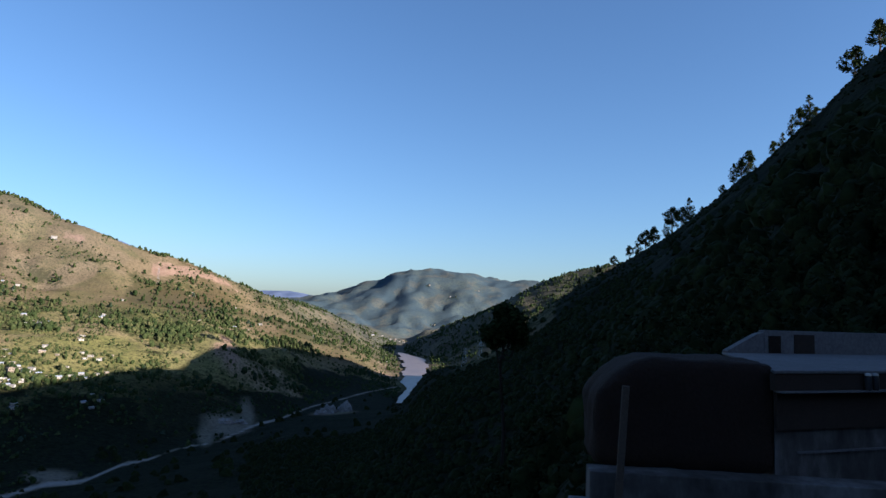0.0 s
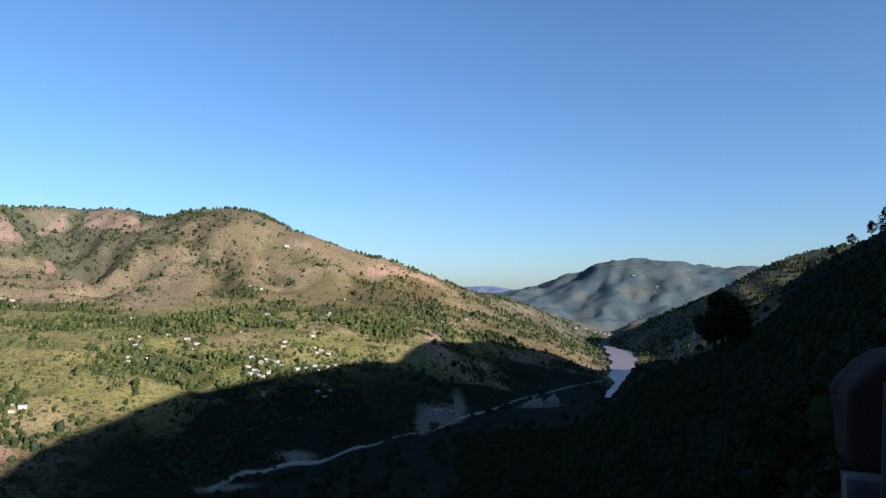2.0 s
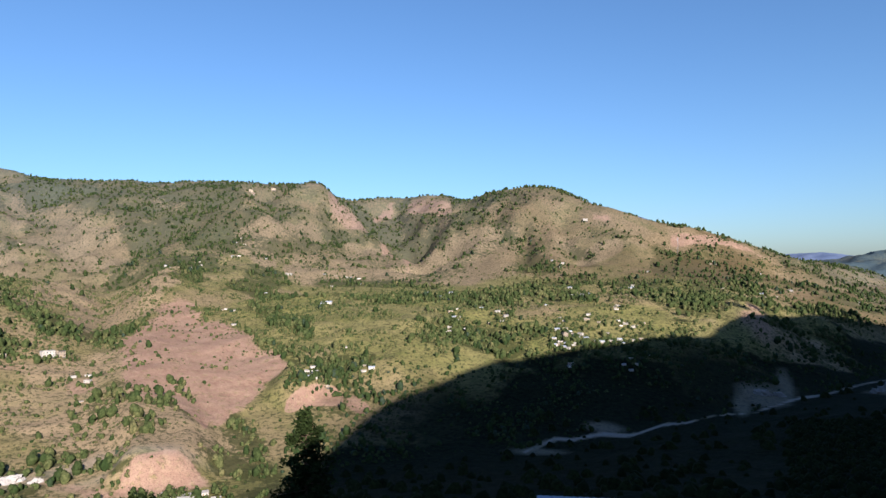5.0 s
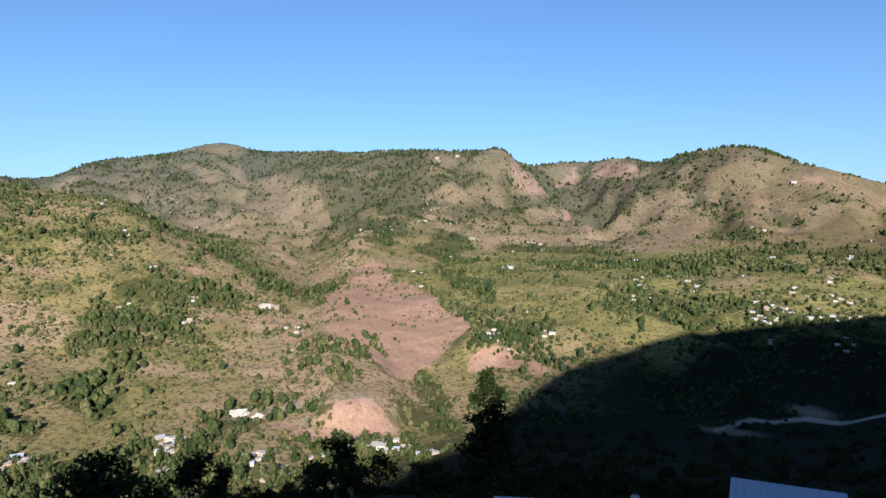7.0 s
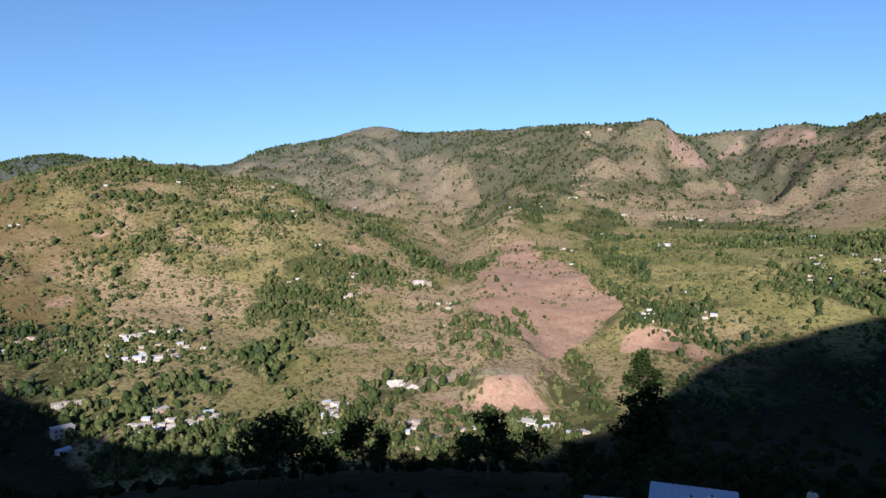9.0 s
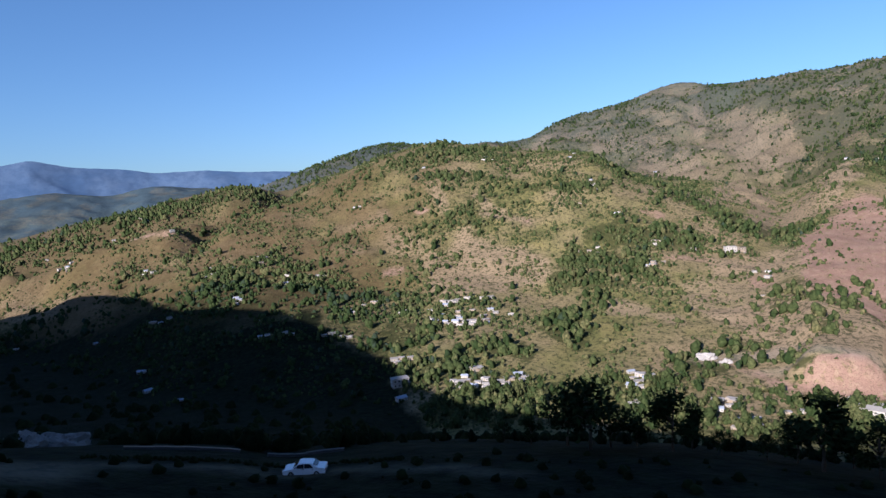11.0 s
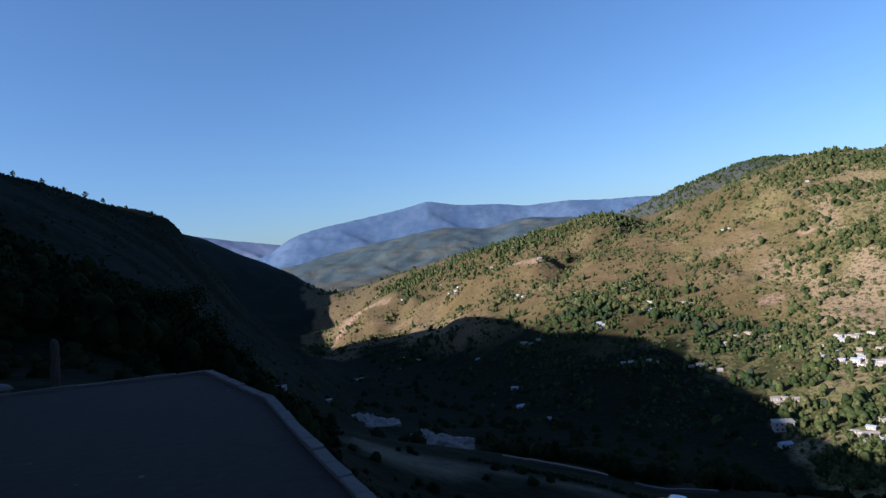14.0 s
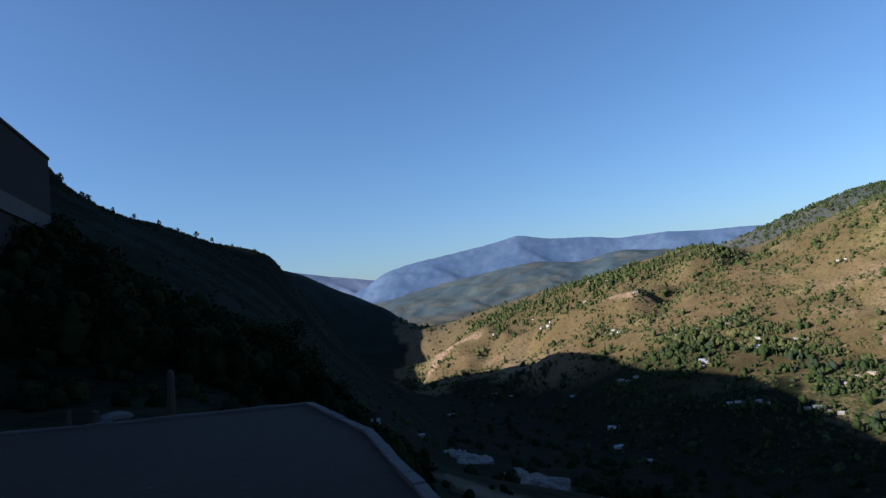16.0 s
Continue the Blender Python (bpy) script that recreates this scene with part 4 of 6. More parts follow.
def crown(rng, wide, low, high, x=0.0, y=0.0):
    """A rounded, uneven crown of foliage: points and triangles."""
    n = 5
    v = [(x + rng.uniform(-0.2, 0.2) * wide, y + rng.uniform(-0.2, 0.2) * wide, high)]
    for q, w in ((0.80, 0.62), (0.42, 1.0), (0.0, 0.66)):
        off = rng.uniform(0, 1)
        for k in range(n):
            a = 6.283 * (k + off + rng.uniform(-0.3, 0.3)) / n
            r = wide * w * rng.uniform(0.72, 1.2)
            v.append((x + math.cos(a) * r, y + math.sin(a) * r, low + (high - low) * (q + rng.uniform(-0.09, 0.09))))
    f = [(0, 1 + k, 1 + (k + 1) % n) for k in range(n)]
    for row in (1, 6):
        for k in range(n):
            a, b, c, d = row + k, row + (k + 1) % n, row + 5 + k, row + 5 + (k + 1) % n
            f += [(a, c, d), (a, d, b)]
    return v, f


def tree_shapes(rng):
    """Shapes 1 m high: four round trees, two slender ones, three plain bushes, four leafy trees, four leafier ones, two leafy bushes, four ragged bushes, three plain far trees."""
    out = []
    for _ in range(4):
        a = rng.uniform(0, 6.28)
        out.append(lumps(crown(rng, 0.40, 0.04, 0.90), shift(dome(rng, 0.30, 0.42, 0.98), math.cos(a) * 0.22, math.sin(a) * 0.22)))
    for _ in range(2):
        out.append(lumps(crown(rng, 0.20, 0.0, 0.7), crown(rng, 0.13, 0.5, 1.15)))
    for _ in range(3):
        out.append(lumps(dome(rng, 0.60, -0.1, 0.8)))
    for n, size in ((26, 0.12), (150, 0.075)):
        for _ in range(4):
            a, w = rng.uniform(0, 6.28), rng.uniform(0.28, 0.36)
            c, d = math.cos(a) * 0.2, math.sin(a) * 0.2
            out.append(lumps(crown(rng, w, 0.08, 0.72, -c * 0.5, -d * 0.5), crown(rng, 0.25, 0.36, 0.97, c * 0.6, d * 0.6), crown(rng, 0.22, 0.2, 0.66, c * 1.3, -d * 1.3), sprigs(rng, n, w + 0.08, 0.12, 0.95, size)))
    for _ in range(2):
        out.append(lumps(crown(rng, 0.5, -0.1, 0.7), sprigs(rng, 34, 0.55, 0.0, 0.8, 0.16)))
    for _ in range(4):
        out.append(lumps(crown(rng, 0.52, -0.1, 0.8), sprigs(rng, 8, 0.52, 0.05, 0.8, 0.16)))
    for w in (0.38, 0.44, 0.5):
        out.append(lumps(dome(rng, w, 0.0, 1.0)))
    return out


def scatter(name, label, spots, sizes, kinds, mat, seed, tints=None):
    """Many trees as one object: spots (azimuth, distance), heights and shapes."""
    rng = random.Random(seed)
    shapes = tree_shapes(rng)
    r = np.random.RandomState(seed)
    vs, fs, tint, base = [], [], [], 0
    a, d = spots
    x, y, z = -np.sin(np.radians(a)) * d, np.cos(np.radians(a)) * d, ground_z(a, d)
    for k, (v, f) in enumerate(shapes):
        m = kinds == k
        cnt = int(m.sum())
        if not cnt:
            continue
        t = r.rand(cnt) * 6.28
        s = sizes[m]
        c, sn = np.cos(t)[:, None], np.sin(t)[:, None]
        px = (v[None, :, 0] * c - v[None, :, 1] * sn) * s[:, None] + x[m][:, None]
        py = (v[None, :, 0] * sn + v[None, :, 1] * c) * s[:, None] + y[m][:, None]
        pz = v[None, :, 2] * s[:, None] + z[m][:, None] - 0.1 * s[:, None]
        vs.append(np.stack([px, py, pz], -1).reshape(-1, 3))
        fs.append((f[None] + (np.arange(cnt) * len(v))[:, None, None] + base).reshape(-1, 3))
        tint.append(np.repeat(r.beta(0.8, 1.1, cnt) if tints is None else tints[m], len(v)))
        base += cnt * len(v)
    co, tri = np.concatenate(vs).astype(np.float32), np.concatenate(fs).astype(np.int32)
    me = bpy.data.meshes.new(name)
    me.vertices.add(len(co))
    me.vertices.foreach_set("co", co.ravel())
    me.loops.add(tri.size)
    me.loops.foreach_set("vertex_index", tri.ravel())
    me.polygons.add(len(tri))
    me.polygons.foreach_set("loop_start", np.arange(len(tri), dtype=np.int32) * 3)
    me.update(calc_edges=True)
    me.attributes.new("tint", "FLOAT", "POINT").data.foreach_set("value", np.concatenate(tint).astype(np.float32))
    me.materials.append(mat)
    return tagged(new(name, me), label, "trees", kind="stuff")


def far_woods():
    r = np.random.RandomState(11)
    n = 345000
    a = r.uniform(-17, 150, n)
    d = np.where(r.rand(n) < 0.56, np.sqrt(r.uniform(268 ** 2, 960 ** 2, n)), np.sqrt(r.uniform(930 ** 2, 1930 ** 2, n)))
    x, y = -np.sin(np.radians(a)) * d, np.cos(np.radians(a)) * d
    floor = round_spline(SHOULDER, a, 1)
    wood, dry, scar, track = (cover_at(k, a, d) for k in ("wood", "dry", "scar", "track"))
    p = 0.25 + np.where(d < 560, 0.62, np.where(d > 950, 0.72, 0.50)) * wood + 0.10 * (1 - dry) + 0.26 * ((a > 80) & (a < 126) & (d < 950) & (d > 480))
    p += 0.16 * ((d > 1060) & (a < 66))
    p *= np.maximum(np.clip(0.7 + fbm(x, y, 26, 4) * 2.6, 0.04, 1.9), 0.75 * wood)
    p *= (1 - 0.76 * scar) * (track < 0.2) * (d > floor + 3) * np.where(a > 138, 1 - cover_at("painted_shade", a, d), 1)
    p *= np.where((d > 830) & (d < 1060) & (a > 20) & (a < 64), 0.38, 1.0)
    wet = np.abs(a - np.interp(d, RIVER_D, RIVER_A)) * d / 57.3 < np.interp(d, RIVER_D, RIVER_W) / 2 + 7
    p *= ~(wet & (d > 650))
    keep = r.rand(n) < p
    a, d, wood, dry = a[keep], d[keep], wood[keep], dry[keep]
    n = len(a)
    bush = r.rand(n) > 0.04 + 0.62 * wood
    size = np.where(bush, 0.8 + 2.3 * r.rand(n) ** 2.0, np.where(r.rand(n) < 0.14, r.uniform(5.0, 8.0, n), r.uniform(2.2, 5.0, n))) * np.where(d > 1000, 0.95, 1)
    kinds = np.where(r.rand(n) < 0.06, r.randint(4, 6, n), r.randint(0, 4, n))
    kinds = np.where(~bush & (d < 345), r.randint(9, 13, n), kinds)
    kinds = np.where(bush, np.where(d < 340, r.randint(19, 23, n), r.randint(6, 9, n)), kinds)
    kinds = np.where(d > 850, np.where(bush, r.randint(6, 9, n), r.randint(23, 26, n)), kinds)
    size = np.where((d > 950) & ~bush, r.uniform(3.0, 6.6, n), size)
    size = np.where((d < 480) & ~bush & (a > 62) & (a < 108), size * 1.25, size) * np.exp(r.normal(0, 0.22, n))
    size = np.where((d > 1000) & bush, size * 1.35, size)
    size = np.minimum(size, 8.0)
    hue = np.where(bush, r.normal(0.55, 0.26, n), r.beta(0.8, 1.1, n) * 0.9) + 0.10 * dry
    # Trees beyond 950 m are shifted to bluish tints, haze put into their colour.
    hue = np.where(d > 950, np.where(bush, hue - 0.2, r.uniform(-0.1, 0.28, n)), hue)
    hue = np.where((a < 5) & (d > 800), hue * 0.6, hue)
    ca = r.uniform(14, 112, 2600)
    ca = ca[fbm(ca * 20, ca * 0, 60, 3) + r.normal(0, 0.25, len(ca)) > 0.18]
    cd = round_spline(RIDGE, ca, 1) + r.uniform(-40, 12, len(ca))
    a, d, hue = np.concatenate([a, ca]), np.concatenate([d, cd]), np.concatenate([hue, r.normal(0.2, 0.15, len(ca))])
    size, kinds = np.concatenate([size, r.uniform(2.5, 7.5, len(ca))]), np.concatenate([kinds, r.randint(23, 26, len(ca))])
    # Trees on the shaded lower slopes get darker tints: shade put into colour.
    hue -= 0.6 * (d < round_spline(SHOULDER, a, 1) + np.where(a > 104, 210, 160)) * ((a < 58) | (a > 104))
    ha, hd = [], []
    for az, dd, w in HOMES:
        k = 8
        ha += list(az + r.normal(0, 1, k) * 8 / dd * 57.3)
        hd += list(dd + r.normal(0, 1, k) * 6 - 4)
    ha, hd = np.array(ha), np.array(hd)
    clear = np.ones(len(ha), bool)
    for az, dd, w in HOMES:
        clear &= np.hypot((ha - az) * dd / 57.3, hd - dd) > 3.6
    ha, hd = ha[clear], hd[clear]
    a, d = np.concatenate([a, ha]), np.concatenate([d, hd])
    size = np.concatenate([size, r.uniform(2.0, 4.5, len(ha))])
    kinds = np.concatenate([kinds, np.where(hd < 420, r.randint(9, 13, len(ha)), r.randint(0, 4, len(ha)))])
    hue = np.clip(np.concatenate([hue, r.normal(0.35, 0.2, len(ha))]), 0, 1)
    return scatter("hillside_trees", "scattered green trees and bushes on the far hillsides, tinted darker in shade", (a, d), size, kinds, LEAVES, 3, hue)


def near_woods():
    r = np.random.RandomState(12)
    n = 12500
    a = r.uniform(-41, 179, n)
    d = np.exp(r.uniform(math.log(24), math.log(800), n))
    shoulder = round_spline(SHOULDER, a, 1)
    hill = (a < 4) | (a > 139)
    inside = np.where(hill, d < shoulder + 8, d < shoulder - 4 + 75 * (a > 106) + 70 * (a < 40))
    lane = (a > 62) & (a < 142) & (d < 78)
    keep = inside & ~lane & (cover_at("track", a, d) < 0.2) & ((a < 140) | (d > 26)) & ~((a < -8) & (d < 25))
    keep &= r.rand(n) < np.where((a > 129) & (a < 141) & (d > 66) & (d < 330), 0.08, 0.6)
    a, d = a[keep], d[keep]
    size = np.minimum(r.uniform(2.0, 6.5, len(a)), 1.2 + d * 0.045)
    gap = round_spline(SHOULDER, a, 1) - d
    size = np.where(((a < 4) | (a > 139)) & (gap < 90), r.uniform(0.8, 2.6, len(a)), size)
    size = np.where((a > 139) & (d > 45), np.minimum(size, r.uniform(0.7, 2.0, len(a))), size)
    size = np.where((d > 62) & (d < 150) & (a > 90), np.minimum(size, 3.2), size)
    open_side = (a > 56) & (a < 106) & (d > 60)
    size = np.where(open_side, np.minimum(size, r.uniform(0.8, 2.2, len(a))), size)
    ca = np.concatenate([r.uniform(-37, 4, 2000), r.uniform(143, 172, 1400)])
    cd = round_spline(SHOULDER, ca, 1) * r.uniform(0.80, 1.0, len(ca))
    ga, gd = r.uniform(-16, 8, 1500), np.exp(r.uniform(math.log(26), math.log(200), 1500))
    wa = r.uniform(-18, 16, 7000)
    wd = np.sqrt(r.uniform(110 ** 2, 470 ** 2, len(wa)))
    wd = np.where(wa < -12, wd * 1.3, wd)
    fits = (wd < np.where(wa < 3, round_spline(SWELL, wa, 1) + 20, round_spline(SHOULDER, wa, 1) - 60)) & (cover_at("track", wa, wd) < 0.2)
    wa, wd = wa[fits], wd[fits]
    a, d, size = np.concatenate([a, wa]), np.concatenate([d, wd]), np.concatenate([size, r.uniform(1.4, 4.0, len(wa)) * np.clip(wd / 220, 0.6, 1)])
    a, d, size = np.concatenate([a, ga]), np.concatenate([d, gd]), np.concatenate([size, r.uniform(0.8, 1.2, 1500) * (0.5 + gd * 0.02)])
    a, d, size = np.concatenate([a, ca]), np.concatenate([d, cd]), np.concatenate([size, np.where(ca > 100, r.uniform(0.6, 1.7, len(ca)), r.uniform(1.0, 2.8, len(ca)))])
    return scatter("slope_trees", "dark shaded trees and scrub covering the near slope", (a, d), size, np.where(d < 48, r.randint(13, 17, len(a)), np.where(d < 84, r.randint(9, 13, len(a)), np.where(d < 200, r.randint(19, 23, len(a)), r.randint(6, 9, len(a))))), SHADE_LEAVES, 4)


def bank_scrub():
    """Low scrub and tufts on the banks round the yard."""
    r = np.random.RandomState(13)
    n = 2300
    a, d = r.uniform(-40, 180, n), np.exp(r.uniform(math.log(9), math.log(66), n))
    hut_side = (a < -13.8) & (d < 22)
    yard = (a > 138) & (d < 19.5)
    lane = (cover_at("track", a, d) > 0.1)
    keep = ~hut_side & ~yard & ~lane
    a, d = a[keep], d[keep]
    size = np.minimum(r.uniform(0.25, 1.3, len(a)), 0.12 + d * 0.03)
    va = r.uniform(104, 130, 160)
    vd = np.interp(va, (94, 113, 140), (57.0, 62.0, 64.2)) + r.uniform(3.4, 4.6, 160)
    a, d, size = np.concatenate([a, va]), np.concatenate([d, vd]), np.concatenate([size, r.uniform(0.25, 0.6, 160)])
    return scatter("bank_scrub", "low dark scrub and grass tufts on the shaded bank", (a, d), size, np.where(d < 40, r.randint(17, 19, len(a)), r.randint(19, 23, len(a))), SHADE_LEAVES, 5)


far_woods()
near_woods()
bank_scrub()


# ---- water and distance ----
def build_river():
    m, t, b = material("river_water", 0.32)
    flow = noise_tex(t, 0.045, 6, 0.65)
    t.links.new(ramp(t, flow, [(0.35, (0.092, 0.076, 0.078)), (0.62, (0.160, 0.132, 0.128))]), b.inputs["Base Color"])
    b.inputs["Specular IOR Level"].default_value = 0.28
    bump(t, b, noise_tex(t, 0.35, 4), 0.35, 0.5)
    me = bpy.data.meshes.new("river")
    vs, fs = [], []
    for k, d in enumerate(np.arange(690, 1461, 10.0)):
        a, w = np.interp(d, RIVER_D, RIVER_A), np.interp(d, RIVER_D, RIVER_W) * (1 + 0.16 * math.sin(d * 0.045) + 0.08 * math.sin(d * 0.13))
        for side in (-0.5, 0.5):
            q = radians(a + math.degrees(side * w / d))
            vs.append((-math.sin(q) * d, math.cos(q) * d, -97.5))
        if k:
            fs.append((2 * k - 2, 2 * k - 1, 2 * k + 1, 2 * k))
    me.from_pydata(vs, [], fs)
    me.materials.append(m)
    tagged(new("river", me), "murky grey-brown river winding along the valley floor", "river", kind="structure")


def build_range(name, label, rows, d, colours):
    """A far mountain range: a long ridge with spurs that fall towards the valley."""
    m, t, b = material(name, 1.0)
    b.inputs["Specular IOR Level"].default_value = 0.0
    # Distance haze is put into these base colours, palest on the farthest range.
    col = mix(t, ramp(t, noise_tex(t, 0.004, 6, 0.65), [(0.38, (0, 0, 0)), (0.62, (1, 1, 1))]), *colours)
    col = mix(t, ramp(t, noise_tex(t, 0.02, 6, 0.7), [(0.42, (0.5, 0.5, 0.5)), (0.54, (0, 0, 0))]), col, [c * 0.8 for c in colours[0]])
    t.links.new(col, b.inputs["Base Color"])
    az = np.arange(rows[0][0], rows[-1][0] + 0.01, 0.2)
    top = monotone(np.array([r[0] for r in rows], float), np.array([r[1] for r in rows], float), az)
    vs, fs, steps = [], [], 26
    for i, (a, e) in enumerate(zip(az, top)):
        for j in range(steps):
            q = j / (steps - 1)
            dd = d + 420 * (1 - q)
            x, y = -math.sin(radians(a)) * dd, math.cos(radians(a)) * dd
            z = 1.6 + (d + 420) * math.tan(radians(e)) * (1 - q) - 60 * q
            z += 70 * q * (1 - q) * 4 * (0.3 - abs(noise.noise((x / 330 + 1.5 * q, y / 330 - 1.5 * q, 3.1)))) + 26 * q * (0.3 - abs(noise.noise((x / 110 + 2 * q, y / 110, 1.7)))) + 5 * q * noise.noise((x / 130, y / 130, 5 * q)) + 3.2 * noise.noise((x / 60, y / 60, 8 * q)) + 1.6 * noise.noise((x / 24, y / 24, 16 * q)) + 7 * q * (0.3 - abs(noise.noise((x / 150, y / 150, 7 * q + 9))))
            vs.append((x, y, z))
            if i and j:
                k = i * steps + j
                fs.append((k - 1, k, k - steps, k - steps - 1))
    me = bpy.data.meshes.new(name)
    me.from_pydata(vs, [], fs)
    me.polygons.foreach_set("use_smooth", [True] * len(fs))
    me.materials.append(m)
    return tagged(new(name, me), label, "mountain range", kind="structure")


build_river()
build_range("backdrop_mountains", "distant mountain range in painted haze blue", [(108, 3.2), (112.1, 3.54), (116.1, 3.73), (119.3, 4.0), (122.2, 3.96), (125.1, 4.4), (128.1, 4.63), (129.8, 4.95), (131.2, 5.24), (132.7, 4.98), (134.1, 4.74), (137.2, 4.3), (140.8, 3.82), (143.3, 3.18), (145.3, 2.0), (148.2, 1.0)], 3900, ((0.045, 0.082, 0.160), (0.068, 0.108, 0.186)))
build_range("backdrop_peaks", "far peaks painted pale with haze beside the valley", [(141, 2.0), (143, 2.4), (145.3, 2.89), (148.2, 3.43), (150.9, 4.0), (154, 4.6)], 4400, ((0.105, 0.150, 0.245), (0.125, 0.17, 0.265)))
build_range("backdrop_hills", "hills painted pale haze-blue beyond the river valley", [(7, 0.6), (11.2, 0.84), (13.3, 1.14), (15.2, 1.11), (17, 0.9), (26, 4.3), (27.5, 4.75), (29, 4.4), (31, 3)], 3900, ((0.07, 0.10, 0.18), (0.10, 0.13, 0.21)))


# ---- making things ----
CONCRETE = plain("worn_concrete", (0.045, 0.044, 0.044), (0.105, 0.102, 0.10), 1.3, 0.9, 0.006, 0.5)
PALE_CONCRETE = plain("pale_concrete", (0.20, 0.20, 0.205), (0.34, 0.335, 0.33), 1.7, 0.85, 0.006, 0.4)
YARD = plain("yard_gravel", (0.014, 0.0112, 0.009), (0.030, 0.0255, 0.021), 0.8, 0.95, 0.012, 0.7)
KERB_STONE = plain("whitewashed_stone", (0.045, 0.045, 0.046), (0.14, 0.136, 0.132), 2.6, 0.9, 0.01, 0.6)
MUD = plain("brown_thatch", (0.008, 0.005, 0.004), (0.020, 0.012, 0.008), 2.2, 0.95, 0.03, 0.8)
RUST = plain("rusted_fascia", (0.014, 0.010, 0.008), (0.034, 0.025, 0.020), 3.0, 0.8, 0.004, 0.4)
WOOD = plain("weathered_wood", (0.13, 0.10, 0.075), (0.26, 0.20, 0.15), 5.0, 0.85, 0.004, 0.5)
OLD_WOOD = plain("old_grey_wood", (0.03, 0.024, 0.02), (0.075, 0.06, 0.048), 5.0, 0.9, 0.004, 0.5)
# One near-black tone for the upper building's wall, roof and foundation.
DARK_PLASTER = plain("dark_plaster", (0.016, 0.014, 0.012), (0.036, 0.032, 0.029), 0.8, 0.95, 0.006, 0.5)
BARK = plain("bark", (0.05, 0.038, 0.028), (0.11, 0.085, 0.06), 4.0, 0.95, 0.02, 0.8)
# Darker bark copy, its shade painted in so the trunk sinks into the slope.
SHADE_BARK = plain("shaded_bark", (0.010, 0.008, 0.006), (0.022, 0.018, 0.014), 4.0, 0.95, 0.02, 0.8)
PLASTER = plain("white_plaster", (0.32, 0.315, 0.30), (0.56, 0.55, 0.53), 0.6, 0.8, 0.004, 0.3, vary=0.55)
CREAM = plain("cream_plaster", (0.26, 0.22, 0.17), (0.40, 0.35, 0.29), 0.6, 0.8, 0.004, 0.3, vary=0.6)
TIN = plain("galvanised_roof", (0.20, 0.20, 0.20), (0.34, 0.34, 0.34), 0.7, 0.65, 0.003, 0.2, 0.0, vary=0.7)
BLUE_TIN = plain("blue_sheet_roof", (0.18, 0.22, 0.30), (0.28, 0.32, 0.40), 0.7, 0.6, 0.003, 0.2, 0.0)
RED_TIN = plain("faded_red_sheet", (0.12, 0.020, 0.016), (0.20, 0.040, 0.030), 1.4, 0.6, 0.003, 0.2)
ROCK = plain("pale_rubble", (0.10, 0.098, 0.095), (0.27, 0.262, 0.255), 0.35, 0.95, 0.12, 0.7)
PAINT = plain("white_car_paint", (0.74, 0.75, 0.78), (0.82, 0.83, 0.85), 0.4, 0.25, 0.0005, 0.05)
RUBBER = plain("tyre_rubber", (0.012, 0.012, 0.012), (0.025, 0.025, 0.025), 6.0, 0.85)
STEEL = plain("dull_steel", (0.38, 0.39, 0.40), (0.55, 0.56, 0.58), 3.0, 0.4, 0.001, 0.1, 0.9)
LAMP_RED = plain("red_lens", (0.30, 0.015, 0.012), (0.42, 0.03, 0.02), 9.0, 0.2)
LAMP_CLEAR = plain("clear_lens", (0.55, 0.56, 0.58), (0.72, 0.73, 0.74), 9.0, 0.15)
DARK_PLASTIC = plain("black_plastic", (0.015, 0.015, 0.016), (0.03, 0.03, 0.032), 5.0, 0.5)


def glass_material():
    m, t, b = material("dark_glass", 0.06)
    b.inputs["Base Color"].default_value = (0.02, 0.024, 0.03, 1)
    b.inputs["Specular IOR Level"].default_value = 0.5
    return m


GLASS = glass_material()


def stained_material():
    """Concrete with dark runs of water down its face."""
    m, t, b = material("stained_concrete", 0.9)
    at = t.nodes.new("ShaderNodeTexCoord")
    drag = t.nodes.new("ShaderNodeMapping")
    drag.inputs["Scale"].default_value = (1.7, 1.7, 0.8)
    t.links.new(at.outputs["Object"], drag.inputs["Vector"])
    runs = node(t, "ShaderNodeTexNoise", Scale=1.0, Detail=6, Roughness=0.65)
    t.links.new(drag.outputs[0], runs.inputs["Vector"])
    fine = noise_tex(t, 14, 4)
    col = ramp(t, runs.outputs["Fac"], [(0.34, (0.016, 0.015, 0.014)), (0.52, (0.060, 0.058, 0.057)), (0.68, (0.14, 0.137, 0.137))])
    t.links.new(mix(t, maths(t, "MULTIPLY", fine, 0.5), col, (0.035, 0.032, 0.030)), b.inputs["Base Color"])
    bump(t, b, fine, 0.5, 0.008)
    return m


STAINED = stained_material()
LIMEWASH = plain("stained_limewash", (0.05, 0.05, 0.054), (0.15, 0.148, 0.152), 1.7, 0.9, 0.006, 0.4)


def empty(name, label, category, group="", at=None):
    ob = new(name)
    ob.empty_display_size = 0.2
    if at is not None:
        ob.matrix_world = at
    return tagged(ob, label, category, group)


def part(name, geo, mat, parent, label="", smooth=False):
    """One mesh under a thing or a part: geo is a bmesh or a pair of points and faces."""
    me = bpy.data.meshes.new(name)
    if isinstance(geo, bmesh.types.BMesh):
        geo.to_mesh(me)
        geo.free()
    else:
        me.from_pydata([tuple(v) for v in geo[0]], [], geo[1])
    if smooth:
        me.polygons.foreach_set("use_smooth", [True] * len(me.polygons))
    me.materials.append(mat)
    ob = new(name, me)
    ob.parent = parent
    return tagged(ob, label)


